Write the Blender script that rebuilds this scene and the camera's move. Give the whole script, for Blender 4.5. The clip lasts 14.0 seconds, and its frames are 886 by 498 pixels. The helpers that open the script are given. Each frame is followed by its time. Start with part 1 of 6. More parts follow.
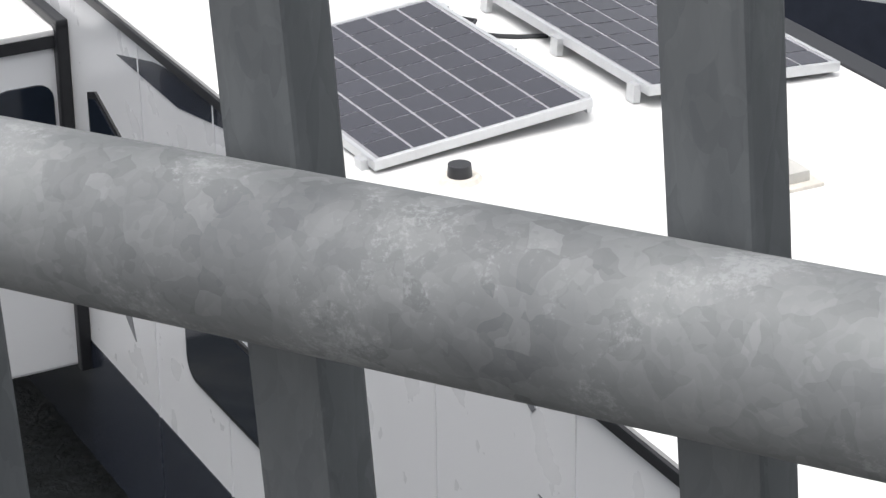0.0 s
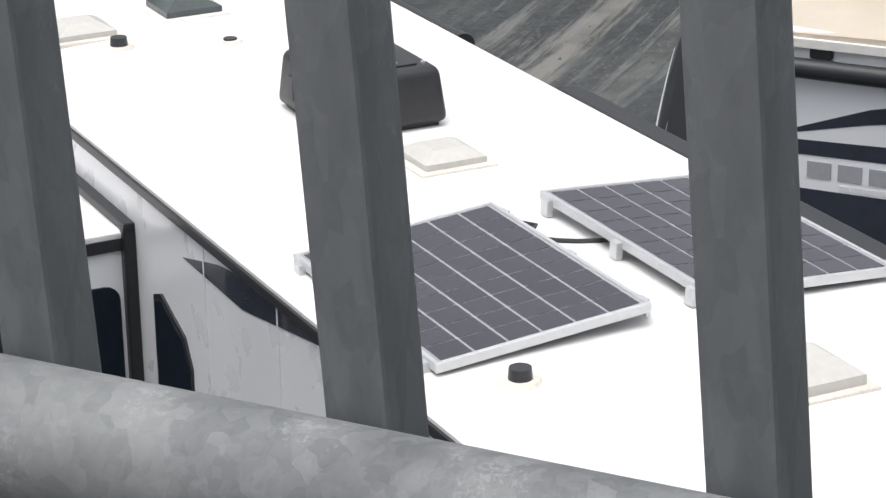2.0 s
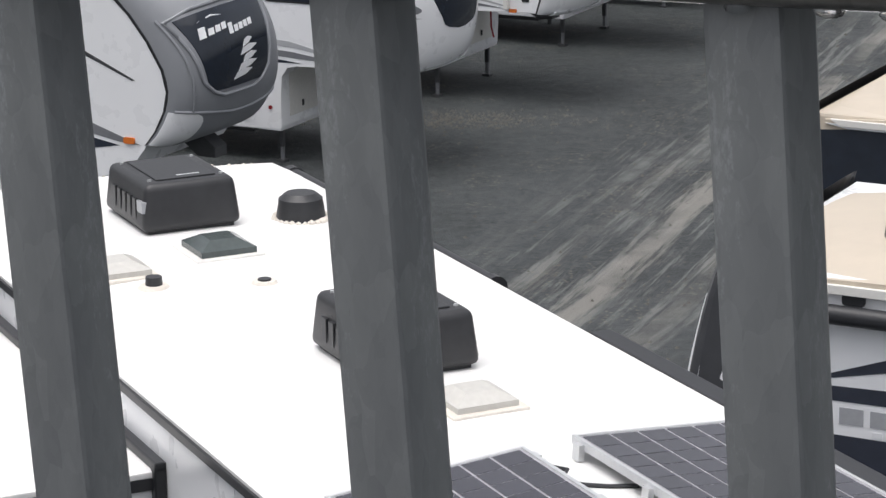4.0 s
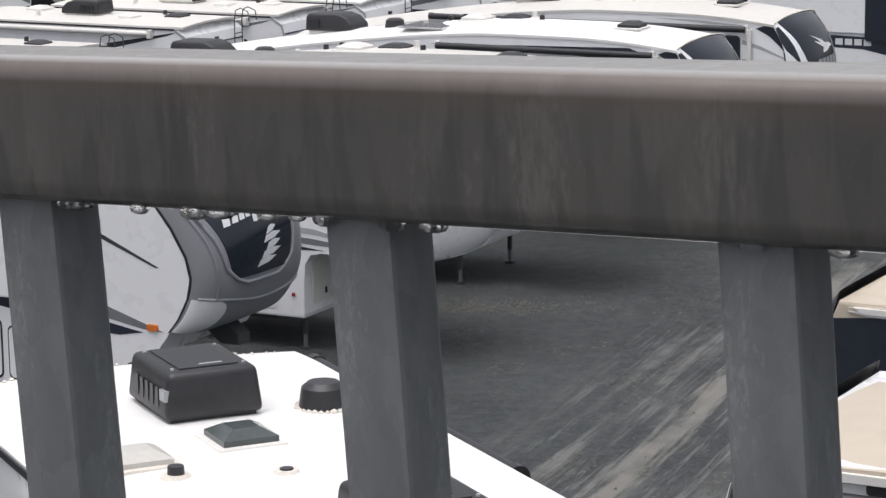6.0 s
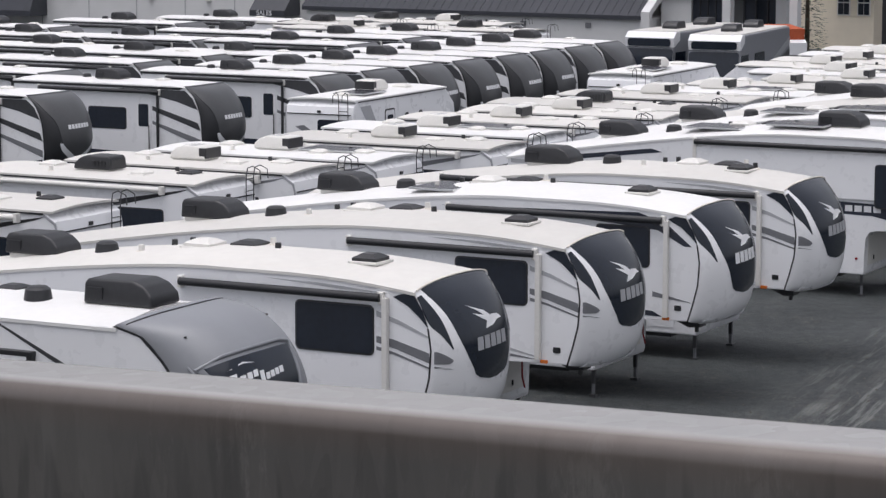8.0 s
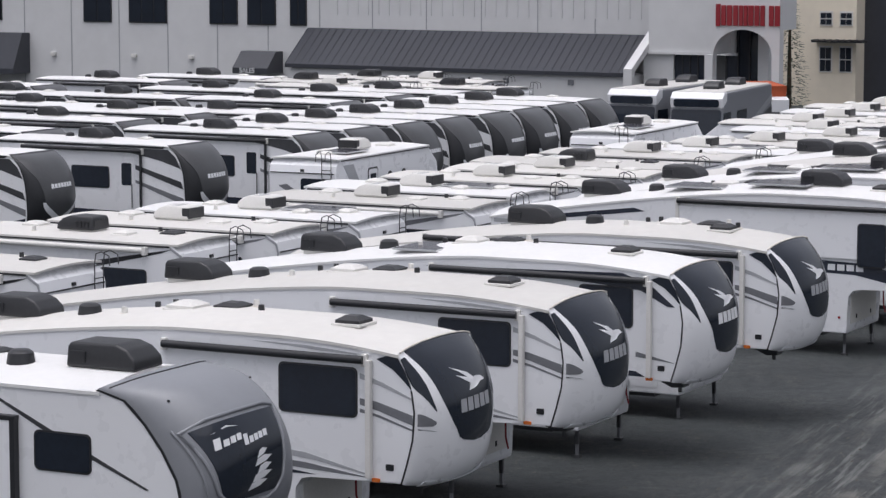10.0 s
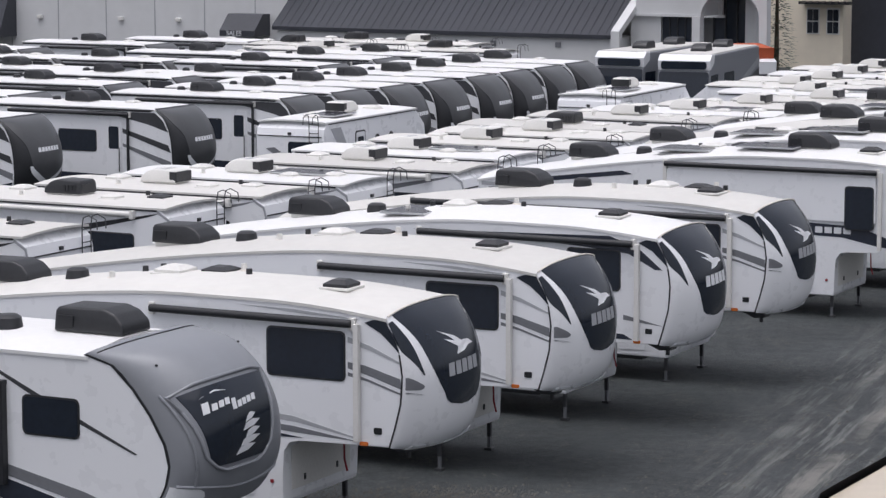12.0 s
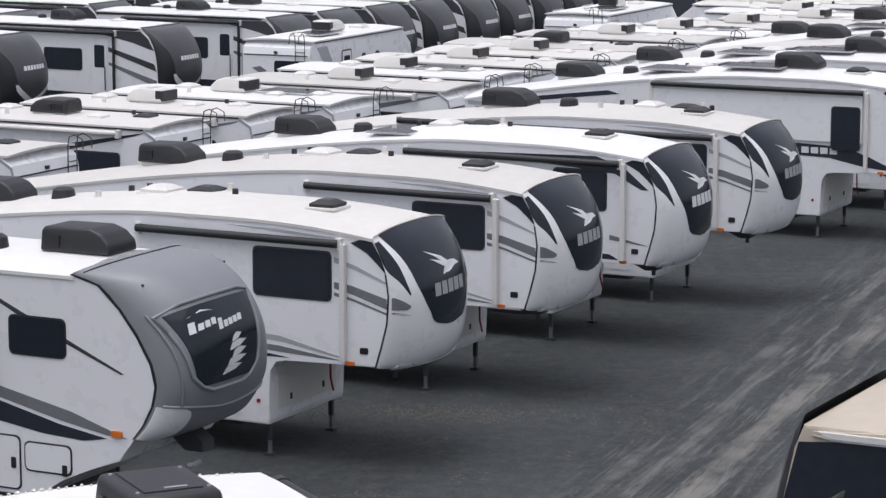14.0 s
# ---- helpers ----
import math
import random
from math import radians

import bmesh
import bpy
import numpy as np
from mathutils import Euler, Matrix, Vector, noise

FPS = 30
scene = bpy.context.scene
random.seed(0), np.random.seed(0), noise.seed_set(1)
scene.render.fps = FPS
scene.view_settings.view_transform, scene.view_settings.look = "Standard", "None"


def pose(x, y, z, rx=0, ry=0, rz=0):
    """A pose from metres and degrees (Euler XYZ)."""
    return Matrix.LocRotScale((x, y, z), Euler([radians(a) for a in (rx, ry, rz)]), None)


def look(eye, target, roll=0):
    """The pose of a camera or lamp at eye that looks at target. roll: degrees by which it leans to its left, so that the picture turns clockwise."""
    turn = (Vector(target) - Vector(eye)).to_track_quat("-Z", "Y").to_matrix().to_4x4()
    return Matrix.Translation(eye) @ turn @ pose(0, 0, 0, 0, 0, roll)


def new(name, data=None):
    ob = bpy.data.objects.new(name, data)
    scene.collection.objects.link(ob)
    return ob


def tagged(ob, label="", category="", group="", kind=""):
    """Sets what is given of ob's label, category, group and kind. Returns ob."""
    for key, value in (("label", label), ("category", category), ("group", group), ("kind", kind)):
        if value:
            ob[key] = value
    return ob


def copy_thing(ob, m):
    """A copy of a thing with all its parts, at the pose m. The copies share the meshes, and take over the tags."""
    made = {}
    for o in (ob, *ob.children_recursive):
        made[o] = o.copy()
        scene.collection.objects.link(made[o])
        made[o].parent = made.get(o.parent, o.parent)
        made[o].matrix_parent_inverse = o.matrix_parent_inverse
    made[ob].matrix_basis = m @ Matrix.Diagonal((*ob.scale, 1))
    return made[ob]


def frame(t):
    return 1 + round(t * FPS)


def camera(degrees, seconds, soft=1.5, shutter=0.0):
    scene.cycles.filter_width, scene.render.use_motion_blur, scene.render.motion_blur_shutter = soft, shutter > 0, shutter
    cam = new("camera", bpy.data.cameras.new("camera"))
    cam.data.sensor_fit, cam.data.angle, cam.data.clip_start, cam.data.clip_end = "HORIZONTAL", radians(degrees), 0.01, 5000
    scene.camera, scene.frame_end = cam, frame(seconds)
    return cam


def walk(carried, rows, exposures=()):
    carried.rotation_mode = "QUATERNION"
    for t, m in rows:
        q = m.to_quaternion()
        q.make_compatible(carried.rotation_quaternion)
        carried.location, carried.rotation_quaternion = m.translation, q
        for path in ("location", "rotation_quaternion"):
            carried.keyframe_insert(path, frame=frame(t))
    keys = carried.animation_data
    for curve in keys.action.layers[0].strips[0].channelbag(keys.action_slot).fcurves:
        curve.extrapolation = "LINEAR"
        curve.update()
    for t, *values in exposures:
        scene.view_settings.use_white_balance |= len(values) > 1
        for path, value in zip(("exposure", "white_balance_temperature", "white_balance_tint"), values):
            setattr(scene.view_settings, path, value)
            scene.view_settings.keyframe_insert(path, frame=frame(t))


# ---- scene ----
cam = camera(18.703, 14.0, soft=1.4)

# seconds, eye x y z, yaw, pitch down, roll (degrees)
PATH = [
    (0, 0.0176, 0.1698, 9.8305, -2.558, 24.490, -0.818),
    (0.5, 0.0183, 0.1334, 9.8547, -2.254, 23.610, -1.016),
    (1, 0.0160, 0.1025, 9.8780, -2.055, 22.690, -1.117),
    (1.5, 0.0125, 0.0385, 9.9097, -1.511, 21.529, -1.040),
    (2, 0.0065, 0.0229, 9.9235, -1.260, 20.282, -1.162),
    (2.5, 0.0033, 0.0172, 9.9336, -1.037, 18.893, -0.984),
    (3, 0.0000, 0.0000, 9.9470, -0.851, 17.503, -0.772),
    (3.5, 0.0000, 0.0000, 9.9500, -0.750, 16.288, -0.632),
    (3.7, 0.0000, 0.0000, 9.9540, -0.720, 15.859, -0.672),
    (5.8, 0.0030, 0.0000, 9.9740, -0.240, 11.520, -0.800),
    (6, 0.0030, 0.0000, 9.9802, -0.201, 11.237, -0.803),
    (6.5, -0.0020, 0.0000, 9.9956, -0.177, 10.524, -0.690),
    (7, -0.0100, 0.0000, 10.0200, -0.199, 9.728, -0.328),
    (7.5, -0.0150, 0.0000, 10.0430, -0.141, 8.799, -0.098),
    (8, -0.0160, 0.0000, 10.0650, -0.053, 7.897, 0.047),
    (8.5, -0.0160, 0.0000, 10.0950, 0.035, 7.166, 0.055),
    (9, -0.0160, 0.0000, 10.1350, 0.000, 6.743, 0.000),
    (9.2, -0.0160, 0.0000, 10.1463, -0.068, 6.660, -0.024),
    (11.3, -0.0160, 0.0000, 10.1900, -0.740, 7.106, 0.060),
    (11.5, -0.0160, 0.0000, 10.1922, -0.691, 7.200, 0.027),
    (12, -0.0160, 0.0000, 10.1978, -0.678, 7.528, -0.092),
    (12.5, -0.0160, 0.0000, 10.2033, -0.798, 8.020, -0.056),
    (13, -0.0160, 0.0000, 10.2089, -0.958, 8.609, 0.040),
    (13.5, -0.0160, 0.0000, 10.2144, -1.010, 9.062, 0.073),
    (14, -0.0160, 0.0000, 10.2200, -0.973, 9.258, 0.020),
]
walk(cam, [(t, pose(x, y, z, 90 - pitch, 0, yaw) @ pose(0, 0, 0, 0, 0, roll)) for t, x, y, z, yaw, pitch, roll in PATH],
     exposures=[(0.0, 0.60, 6480, 10), (3.0, 0.50, 6480, 11), (6.5, 0.28, 6470, 13), (9.0, 0.06, 6270, 15), (14.0, 0.15, 6220, 15)])

# ---- light: overcast sky ----
world = bpy.data.worlds.new("overcast_sky")
scene.world = world
world.use_nodes = True
wn = world.node_tree.nodes
sky = wn.new("ShaderNodeTexSky")
sky.sky_type, sky.sun_disc = "NISHITA", False
sky.sun_elevation, sky.sun_rotation = radians(78), radians(230)
sky.air_density, sky.dust_density, sky.ozone_density = 1.0, 6.0, 1.0
grey = wn.new("ShaderNodeHueSaturation")
grey.inputs["Saturation"].default_value = 0.22
bg = wn["Background"]
bg.inputs["Strength"].default_value = 0.15
world.node_tree.links.new(sky.outputs[0], grey.inputs["Color"])
world.node_tree.links.new(grey.outputs[0], bg.inputs["Color"])
sun_data = bpy.data.lights.new("sun", "SUN")
sun_data.energy, sun_data.angle, sun_data.color = 0.5, radians(70), (1.0, 0.98, 0.95)
sun = new("sun", sun_data)
sun.matrix_world = look((4, -22, 60), (0, 0, 0))

# ---- materials ----
def material(name, color, rough=0.5, metal=0.0, vary=0.12, scale=6.0, bump=0.0, bump_scale=60.0, random_tint=0.0, coat=0.0, stretch=(1, 1, 1), detail=6.0):
    """Principled surface with colour variation at two scales and fine relief."""
    m = bpy.data.materials.new(name)
    m.use_nodes = True
    nt = m.node_tree
    N, L = nt.nodes, nt.links
    b = N["Principled BSDF"]
    tc = N.new("ShaderNodeTexCoord")
    mp = N.new("ShaderNodeMapping")
    mp.inputs["Scale"].default_value = stretch
    L.new(tc.outputs["Object"], mp.inputs["Vector"])
    big, small = N.new("ShaderNodeTexNoise"), N.new("ShaderNodeTexNoise")
    big.inputs["Scale"].default_value, big.inputs["Detail"].default_value = scale * 0.25, detail
    small.inputs["Scale"].default_value, small.inputs["Detail"].default_value = scale * 3.0, detail
    add = N.new("ShaderNodeMath")
    add.operation = "ADD"
    for n, sck in ((big, 0), (small, 1)):
        L.new(mp.outputs[0], n.inputs["Vector"])
        L.new(n.outputs["Fac"], add.inputs[sck])
    ramp = N.new("ShaderNodeMapRange")
    ramp.inputs["From Min"].default_value, ramp.inputs["From Max"].default_value = 0.65, 1.35
    ramp.inputs["To Min"].default_value, ramp.inputs["To Max"].default_value = 1 - vary, 1 + vary
    L.new(add.outputs[0], ramp.inputs["Value"])
    mul = N.new("ShaderNodeVectorMath")
    mul.operation = "SCALE"
    mul.inputs[0].default_value = color
    L.new(ramp.outputs[0], mul.inputs["Scale"])
    out = mul.outputs[0]
    if random_tint:
        oi = N.new("ShaderNodeObjectInfo")
        mr = N.new("ShaderNodeMapRange")
        mr.inputs["To Min"].default_value, mr.inputs["To Max"].default_value = 1 - random_tint, 1 + random_tint
        L.new(oi.outputs["Random"], mr.inputs["Value"])
        m2 = N.new("ShaderNodeVectorMath")
        m2.operation = "SCALE"
        L.new(out, m2.inputs[0])
        L.new(mr.outputs[0], m2.inputs["Scale"])
        out = m2.outputs[0]
    L.new(out, b.inputs["Base Color"])
    rr = N.new("ShaderNodeMapRange")
    rr.inputs["To Min"].default_value, rr.inputs["To Max"].default_value = max(0.02, rough - 0.03), min(1, rough + 0.03)
    L.new(small.outputs["Fac"], rr.inputs["Value"])
    L.new(rr.outputs[0], b.inputs["Roughness"])
    b.inputs["Metallic"].default_value = metal
    b.inputs["Coat Weight"].default_value = coat
    if bump:
        nb = N.new("ShaderNodeTexNoise")
        nb.inputs["Scale"].default_value, nb.inputs["Detail"].default_value = bump_scale, 5
        L.new(mp.outputs[0], nb.inputs["Vector"])
        bp = N.new("ShaderNodeBump")
        bp.inputs["Strength"].default_value, bp.inputs["Distance"].default_value = bump, 0.01
        L.new(nb.outputs["Fac"], bp.inputs["Height"])
        L.new(bp.outputs[0], b.inputs["Normal"])
    return m


def galvanized(name, dark, light, rough, streak=(1, 1, 1), spangle=0.2, metal=0.35):
    """Weathered hot-dip zinc: overlapping spangle blotches, pale scuffs, faint streaks."""
    m = bpy.data.materials.new(name)
    m.use_nodes = True
    nt = m.node_tree
    N, L = nt.nodes, nt.links
    b = N["Principled BSDF"]
    tc = N.new("ShaderNodeTexCoord")
    mp = N.new("ShaderNodeMapping")
    mp.inputs["Scale"].default_value = streak
    L.new(tc.outputs["Object"], mp.inputs["Vector"])
    warp = N.new("ShaderNodeTexNoise")
    warp.inputs["Scale"].default_value = 60
    L.new(mp.outputs[0], warp.inputs["Vector"])
    mixv = N.new("ShaderNodeVectorMath")
    mixv.operation = "MULTIPLY_ADD"
    mixv.inputs[1].default_value = (0.012, 0.012, 0.012)
    L.new(warp.outputs["Color"], mixv.inputs[0])
    L.new(mp.outputs[0], mixv.inputs[2])
    vo = N.new("ShaderNodeTexVoronoi")
    vo.inputs["Scale"].default_value = 75
    L.new(mixv.outputs[0], vo.inputs["Vector"])
    vs = N.new("ShaderNodeTexVoronoi")
    vs.inputs["Scale"].default_value = 210
    L.new(mixv.outputs[0], vs.inputs["Vector"])
    big = N.new("ShaderNodeTexNoise")
    big.inputs["Scale"].default_value, big.inputs["Detail"].default_value = 11, 8
    L.new(mp.outputs[0], big.inputs["Vector"])
    sep = N.new("ShaderNodeSeparateColor")
    L.new(vo.outputs["Color"], sep.inputs[0])
    sep2 = N.new("ShaderNodeSeparateColor")
    L.new(vs.outputs["Color"], sep2.inputs[0])
    a1 = N.new("ShaderNodeMath")
    a1.operation = "MULTIPLY_ADD"
    a1.inputs[1].default_value = spangle
    L.new(sep.outputs[0], a1.inputs[0])
    L.new(big.outputs["Fac"], a1.inputs[2])
    a2 = N.new("ShaderNodeMath")
    a2.operation = "MULTIPLY_ADD"
    a2.inputs[1].default_value = spangle * 0.6
    L.new(sep2.outputs[0], a2.inputs[0])
    L.new(a1.outputs[0], a2.inputs[2])
    cr = N.new("ShaderNodeValToRGB")
    cr.color_ramp.elements[0].position, cr.color_ramp.elements[0].color = 0.36, (*dark, 1)
    cr.color_ramp.elements[1].position, cr.color_ramp.elements[1].color = 0.74 + spangle, (*light, 1)
    L.new(a2.outputs[0], cr.inputs["Fac"])
    # pale scuffed patches
    sc = N.new("ShaderNodeTexNoise")
    sc.inputs["Scale"].default_value, sc.inputs["Detail"].default_value, sc.inputs["Roughness"].default_value = 260, 8, 0.8
    L.new(mp.outputs[0], sc.inputs["Vector"])
    patch = N.new("ShaderNodeTexNoise")
    patch.inputs["Scale"].default_value = 22
    L.new(mp.outputs[0], patch.inputs["Vector"])
    pm = N.new("ShaderNodeMath")
    pm.operation = "MULTIPLY"
    L.new(sc.outputs["Fac"], pm.inputs[0])
    L.new(patch.outputs["Fac"], pm.inputs[1])
    pr = N.new("ShaderNodeMapRange")
    pr.inputs["From Min"].default_value, pr.inputs["From Max"].default_value = 0.315, 0.40
    pr.inputs["To Max"].default_value = 0.45
    L.new(pm.outputs[0], pr.inputs["Value"])
    mx = N.new("ShaderNodeMix")
    mx.data_type = "RGBA"
    L.new(pr.outputs[0], mx.inputs[0])
    L.new(cr.outputs[0], mx.inputs[6])
    mx.inputs[7].default_value = (*[min(0.5, c * 1.55) for c in light], 1)
    L.new(mx.outputs[2], b.inputs["Base Color"])
    b.inputs["Metallic"].default_value = metal
    rr = N.new("ShaderNodeMapRange")
    rr.inputs["To Min"].default_value, rr.inputs["To Max"].default_value = rough - 0.1, rough + 0.12
    L.new(sep.outputs[1], rr.inputs["Value"])
    L.new(rr.outputs[0], b.inputs["Roughness"])
    bp = N.new("ShaderNodeBump")
    bp.inputs["Strength"].default_value, bp.inputs["Distance"].default_value = 0.22, 0.002
    L.new(a2.outputs[0], bp.inputs["Height"])
    L.new(bp.outputs[0], b.inputs["Normal"])
    return m


ZINC = galvanized("galvanized_pipe", (0.122, 0.129, 0.135), (0.262, 0.270, 0.275), 0.62, metal=0.12)
ZINC_POST = galvanized("galvanized_post", (0.115, 0.124, 0.133), (0.21, 0.222, 0.228), 0.5, (1, 1, 0.4), 0.13)
ZINC_RAIL = galvanized("galvanized_rail", (0.052, 0.051, 0.049), (0.098, 0.095, 0.090), 0.42, (1, 1, 0.25))


def drip_stains(m):
    """Dark runs of old water of uneven length on a rail 70 mm high, a rusty tint along its upper edge, a much paler top
    face.
    """
    nt = m.node_tree
    N, L = nt.nodes, nt.links
    b = N["Principled BSDF"]
    old = b.inputs["Base Color"].links[0].from_socket
    tc = N.new("ShaderNodeTexCoord")
    sep = N.new("ShaderNodeSeparateXYZ")
    L.new(tc.outputs["Object"], sep.inputs[0])
    mp = N.new("ShaderNodeMapping")
    mp.inputs["Scale"].default_value = (75, 4, 9)
    L.new(tc.outputs["Object"], mp.inputs["Vector"])
    runs = N.new("ShaderNodeTexNoise")
    runs.inputs["Scale"].default_value, runs.inputs["Detail"].default_value = 1.0, 2.5
    L.new(mp.outputs[0], runs.inputs["Vector"])
    height = N.new("ShaderNodeMath")
    height.operation = "MULTIPLY_ADD"
    height.inputs[1].default_value = -3.2
    L.new(sep.outputs[2], height.inputs[0])
    L.new(runs.outputs["Fac"], height.inputs[2])
    mask = N.new("ShaderNodeMapRange")
    mask.inputs["From Min"].default_value, mask.inputs["From Max"].default_value = 0.44, 0.52
    mask.inputs["To Max"].default_value = 0.42
    L.new(height.outputs[0], mask.inputs["Value"])
    m1 = N.new("ShaderNodeMix")
    m1.data_type = "RGBA"
    m1.inputs[7].default_value = (0.030, 0.031, 0.031, 1)
    L.new(mask.outputs[0], m1.inputs[0])
    L.new(old, m1.inputs[6])
    rust = N.new("ShaderNodeMapRange")
    rust.inputs["From Min"].default_value, rust.inputs["From Max"].default_value = 0.050, 0.072
    rust.inputs["To Max"].default_value = 0.65
    L.new(sep.outputs[2], rust.inputs["Value"])
    m2 = N.new("ShaderNodeMix")
    m2.data_type = "RGBA"
    m2.inputs[7].default_value = (0.115, 0.082, 0.066, 1)
    L.new(rust.outputs[0], m2.inputs[0])
    L.new(m1.outputs[2], m2.inputs[6])
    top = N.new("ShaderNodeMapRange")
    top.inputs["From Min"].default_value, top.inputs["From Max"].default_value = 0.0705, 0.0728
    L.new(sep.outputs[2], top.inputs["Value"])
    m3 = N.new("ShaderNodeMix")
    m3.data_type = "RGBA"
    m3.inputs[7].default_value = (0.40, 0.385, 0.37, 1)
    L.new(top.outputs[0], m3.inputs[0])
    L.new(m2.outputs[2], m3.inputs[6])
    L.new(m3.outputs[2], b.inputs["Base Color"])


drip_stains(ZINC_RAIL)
wet = ZINC_RAIL.node_tree.nodes["Principled BSDF"]
wet.inputs["Coat Weight"].default_value, wet.inputs["Coat Roughness"].default_value = 1.0, 0.16
WHITE = material("white_fibreglass", (0.80, 0.81, 0.83), 0.28, vary=0.004, scale=1.2, coat=0.3, random_tint=0.03)
WHITE_ROOF = material("white_roof_membrane", (0.74, 0.738, 0.73), 0.55, vary=0.035, scale=2.5, bump=0.05, bump_scale=40)
CREAM_ROOF = material("dusty_roof_membrane", (0.60, 0.588, 0.56), 0.6, vary=0.05, scale=1.5, bump=0.05, bump_scale=40, random_tint=0.1)
BEIGE = material("beige_fibreglass", (0.52, 0.455, 0.37), 0.4, vary=0.06, scale=2)
GREY_CAP = material("grey_gelcoat", (0.225, 0.235, 0.255), 0.45, vary=0.04, scale=2, coat=0.1)
GREY_MID = material("mid_grey_gelcoat", (0.33, 0.34, 0.36), 0.35, vary=0.05, scale=2, coat=0.2)
CHARCOAL = material("charcoal_gelcoat", (0.045, 0.047, 0.052), 0.3, vary=0.15, scale=3, coat=0.3)
SHIELD = material("dark_grey_gelcoat", (0.060, 0.062, 0.066), 0.36, vary=0.1, scale=3, coat=0.25)
BLACK_TRIM = material("black_trim", (0.018, 0.019, 0.022), 0.4, vary=0.2, scale=8)
BLACK_PLASTIC = material("black_plastic", (0.024, 0.025, 0.028), 0.42, vary=0.2, scale=5, bump=0.08, bump_scale=300)
GLASS = material("dark_tinted_glass", (0.013, 0.018, 0.028), 0.07, vary=0.2, scale=3)
GREY_STRIPE = material("grey_vinyl", (0.17, 0.175, 0.19), 0.35, vary=0.1, scale=4)
SILVER_STRIPE = material("silver_vinyl", (0.38, 0.39, 0.41), 0.35, vary=0.08, scale=4)
NAVY = material("dark_navy_paint", (0.022, 0.027, 0.042), 0.25, vary=0.2, scale=3, coat=0.3)
WHITE_PLASTIC = material("white_plastic", (0.70, 0.69, 0.66), 0.45, vary=0.06, scale=6)
AMBER = material("amber_lens", (0.65, 0.17, 0.03), 0.25, vary=0.1, scale=9)
RED = material("red_plastic", (0.26, 0.014, 0.022), 0.4, vary=0.12, scale=5)
STEEL = material("painted_steel", (0.05, 0.052, 0.056), 0.5, vary=0.2, scale=9)
ALUMINIUM = material("aluminium_frame", (0.62, 0.63, 0.64), 0.38, metal=0.6, vary=0.06, scale=9)
SEALANT = material("roof_sealant", (0.66, 0.62, 0.56), 0.7, vary=0.12, scale=14, bump=0.4, bump_scale=60)
SMOKED = material("smoked_acrylic", (0.06, 0.075, 0.075), 0.15, vary=0.15, scale=8)
HAZY = material("clouded_acrylic", (0.52, 0.51, 0.48), 0.35, vary=0.08, scale=8)
RUBBER = material("tyre_rubber", (0.02, 0.02, 0.02), 0.8, vary=0.2, scale=12, bump=0.3)
LOGO = material("white_vinyl", (0.72, 0.73, 0.75), 0.4, vary=0.05, scale=6)
LOGO_GREY = material("silver_lettering_vinyl", (0.34, 0.35, 0.37), 0.35, vary=0.08, scale=9)
WALL = material("painted_metal_panel", (0.62, 0.625, 0.63), 0.6, vary=0.05, scale=0.4)
SLATE = material("dark_standing_seam_metal", (0.035, 0.038, 0.048), 0.45, vary=0.15, scale=1)
TAN = material("tan_stucco", (0.80, 0.725, 0.59), 0.8, vary=0.05, scale=0.6)
ORANGE = material("orange_canvas", (0.42, 0.085, 0.03), 0.8, vary=0.12, scale=2)
CONCRETE = material("damp_concrete", (0.12, 0.118, 0.113), 0.85, vary=0.15, scale=3, bump=0.3)
BARK = material("bark", (0.09, 0.07, 0.05), 0.9, vary=0.3, scale=6)
NEEDLES = material("conifer_needles", (0.035, 0.055, 0.03), 0.7, vary=0.4, scale=3)
BLUE = material("blue_sign_face", (0.04, 0.09, 0.45), 0.3, vary=0.1, scale=4)


def solar_cell():
    m = material("solar_cell", (0.040, 0.040, 0.052), 0.22, vary=0.10, scale=4, random_tint=0.12)
    return m


CELL = solar_cell()
CELL_BACK = material("solar_backsheet", (0.34, 0.34, 0.36), 0.3, vary=0.05, scale=9)


def water():
    m = bpy.data.materials.new("water")
    m.use_nodes = True
    b = m.node_tree.nodes["Principled BSDF"]
    b.inputs["Base Color"].default_value = (0.95, 0.96, 0.97, 1)
    b.inputs["Roughness"].default_value, b.inputs["IOR"].default_value = 0.03, 1.33
    b.inputs["Transmission Weight"].default_value = 1.0
    return m


WATER = water()


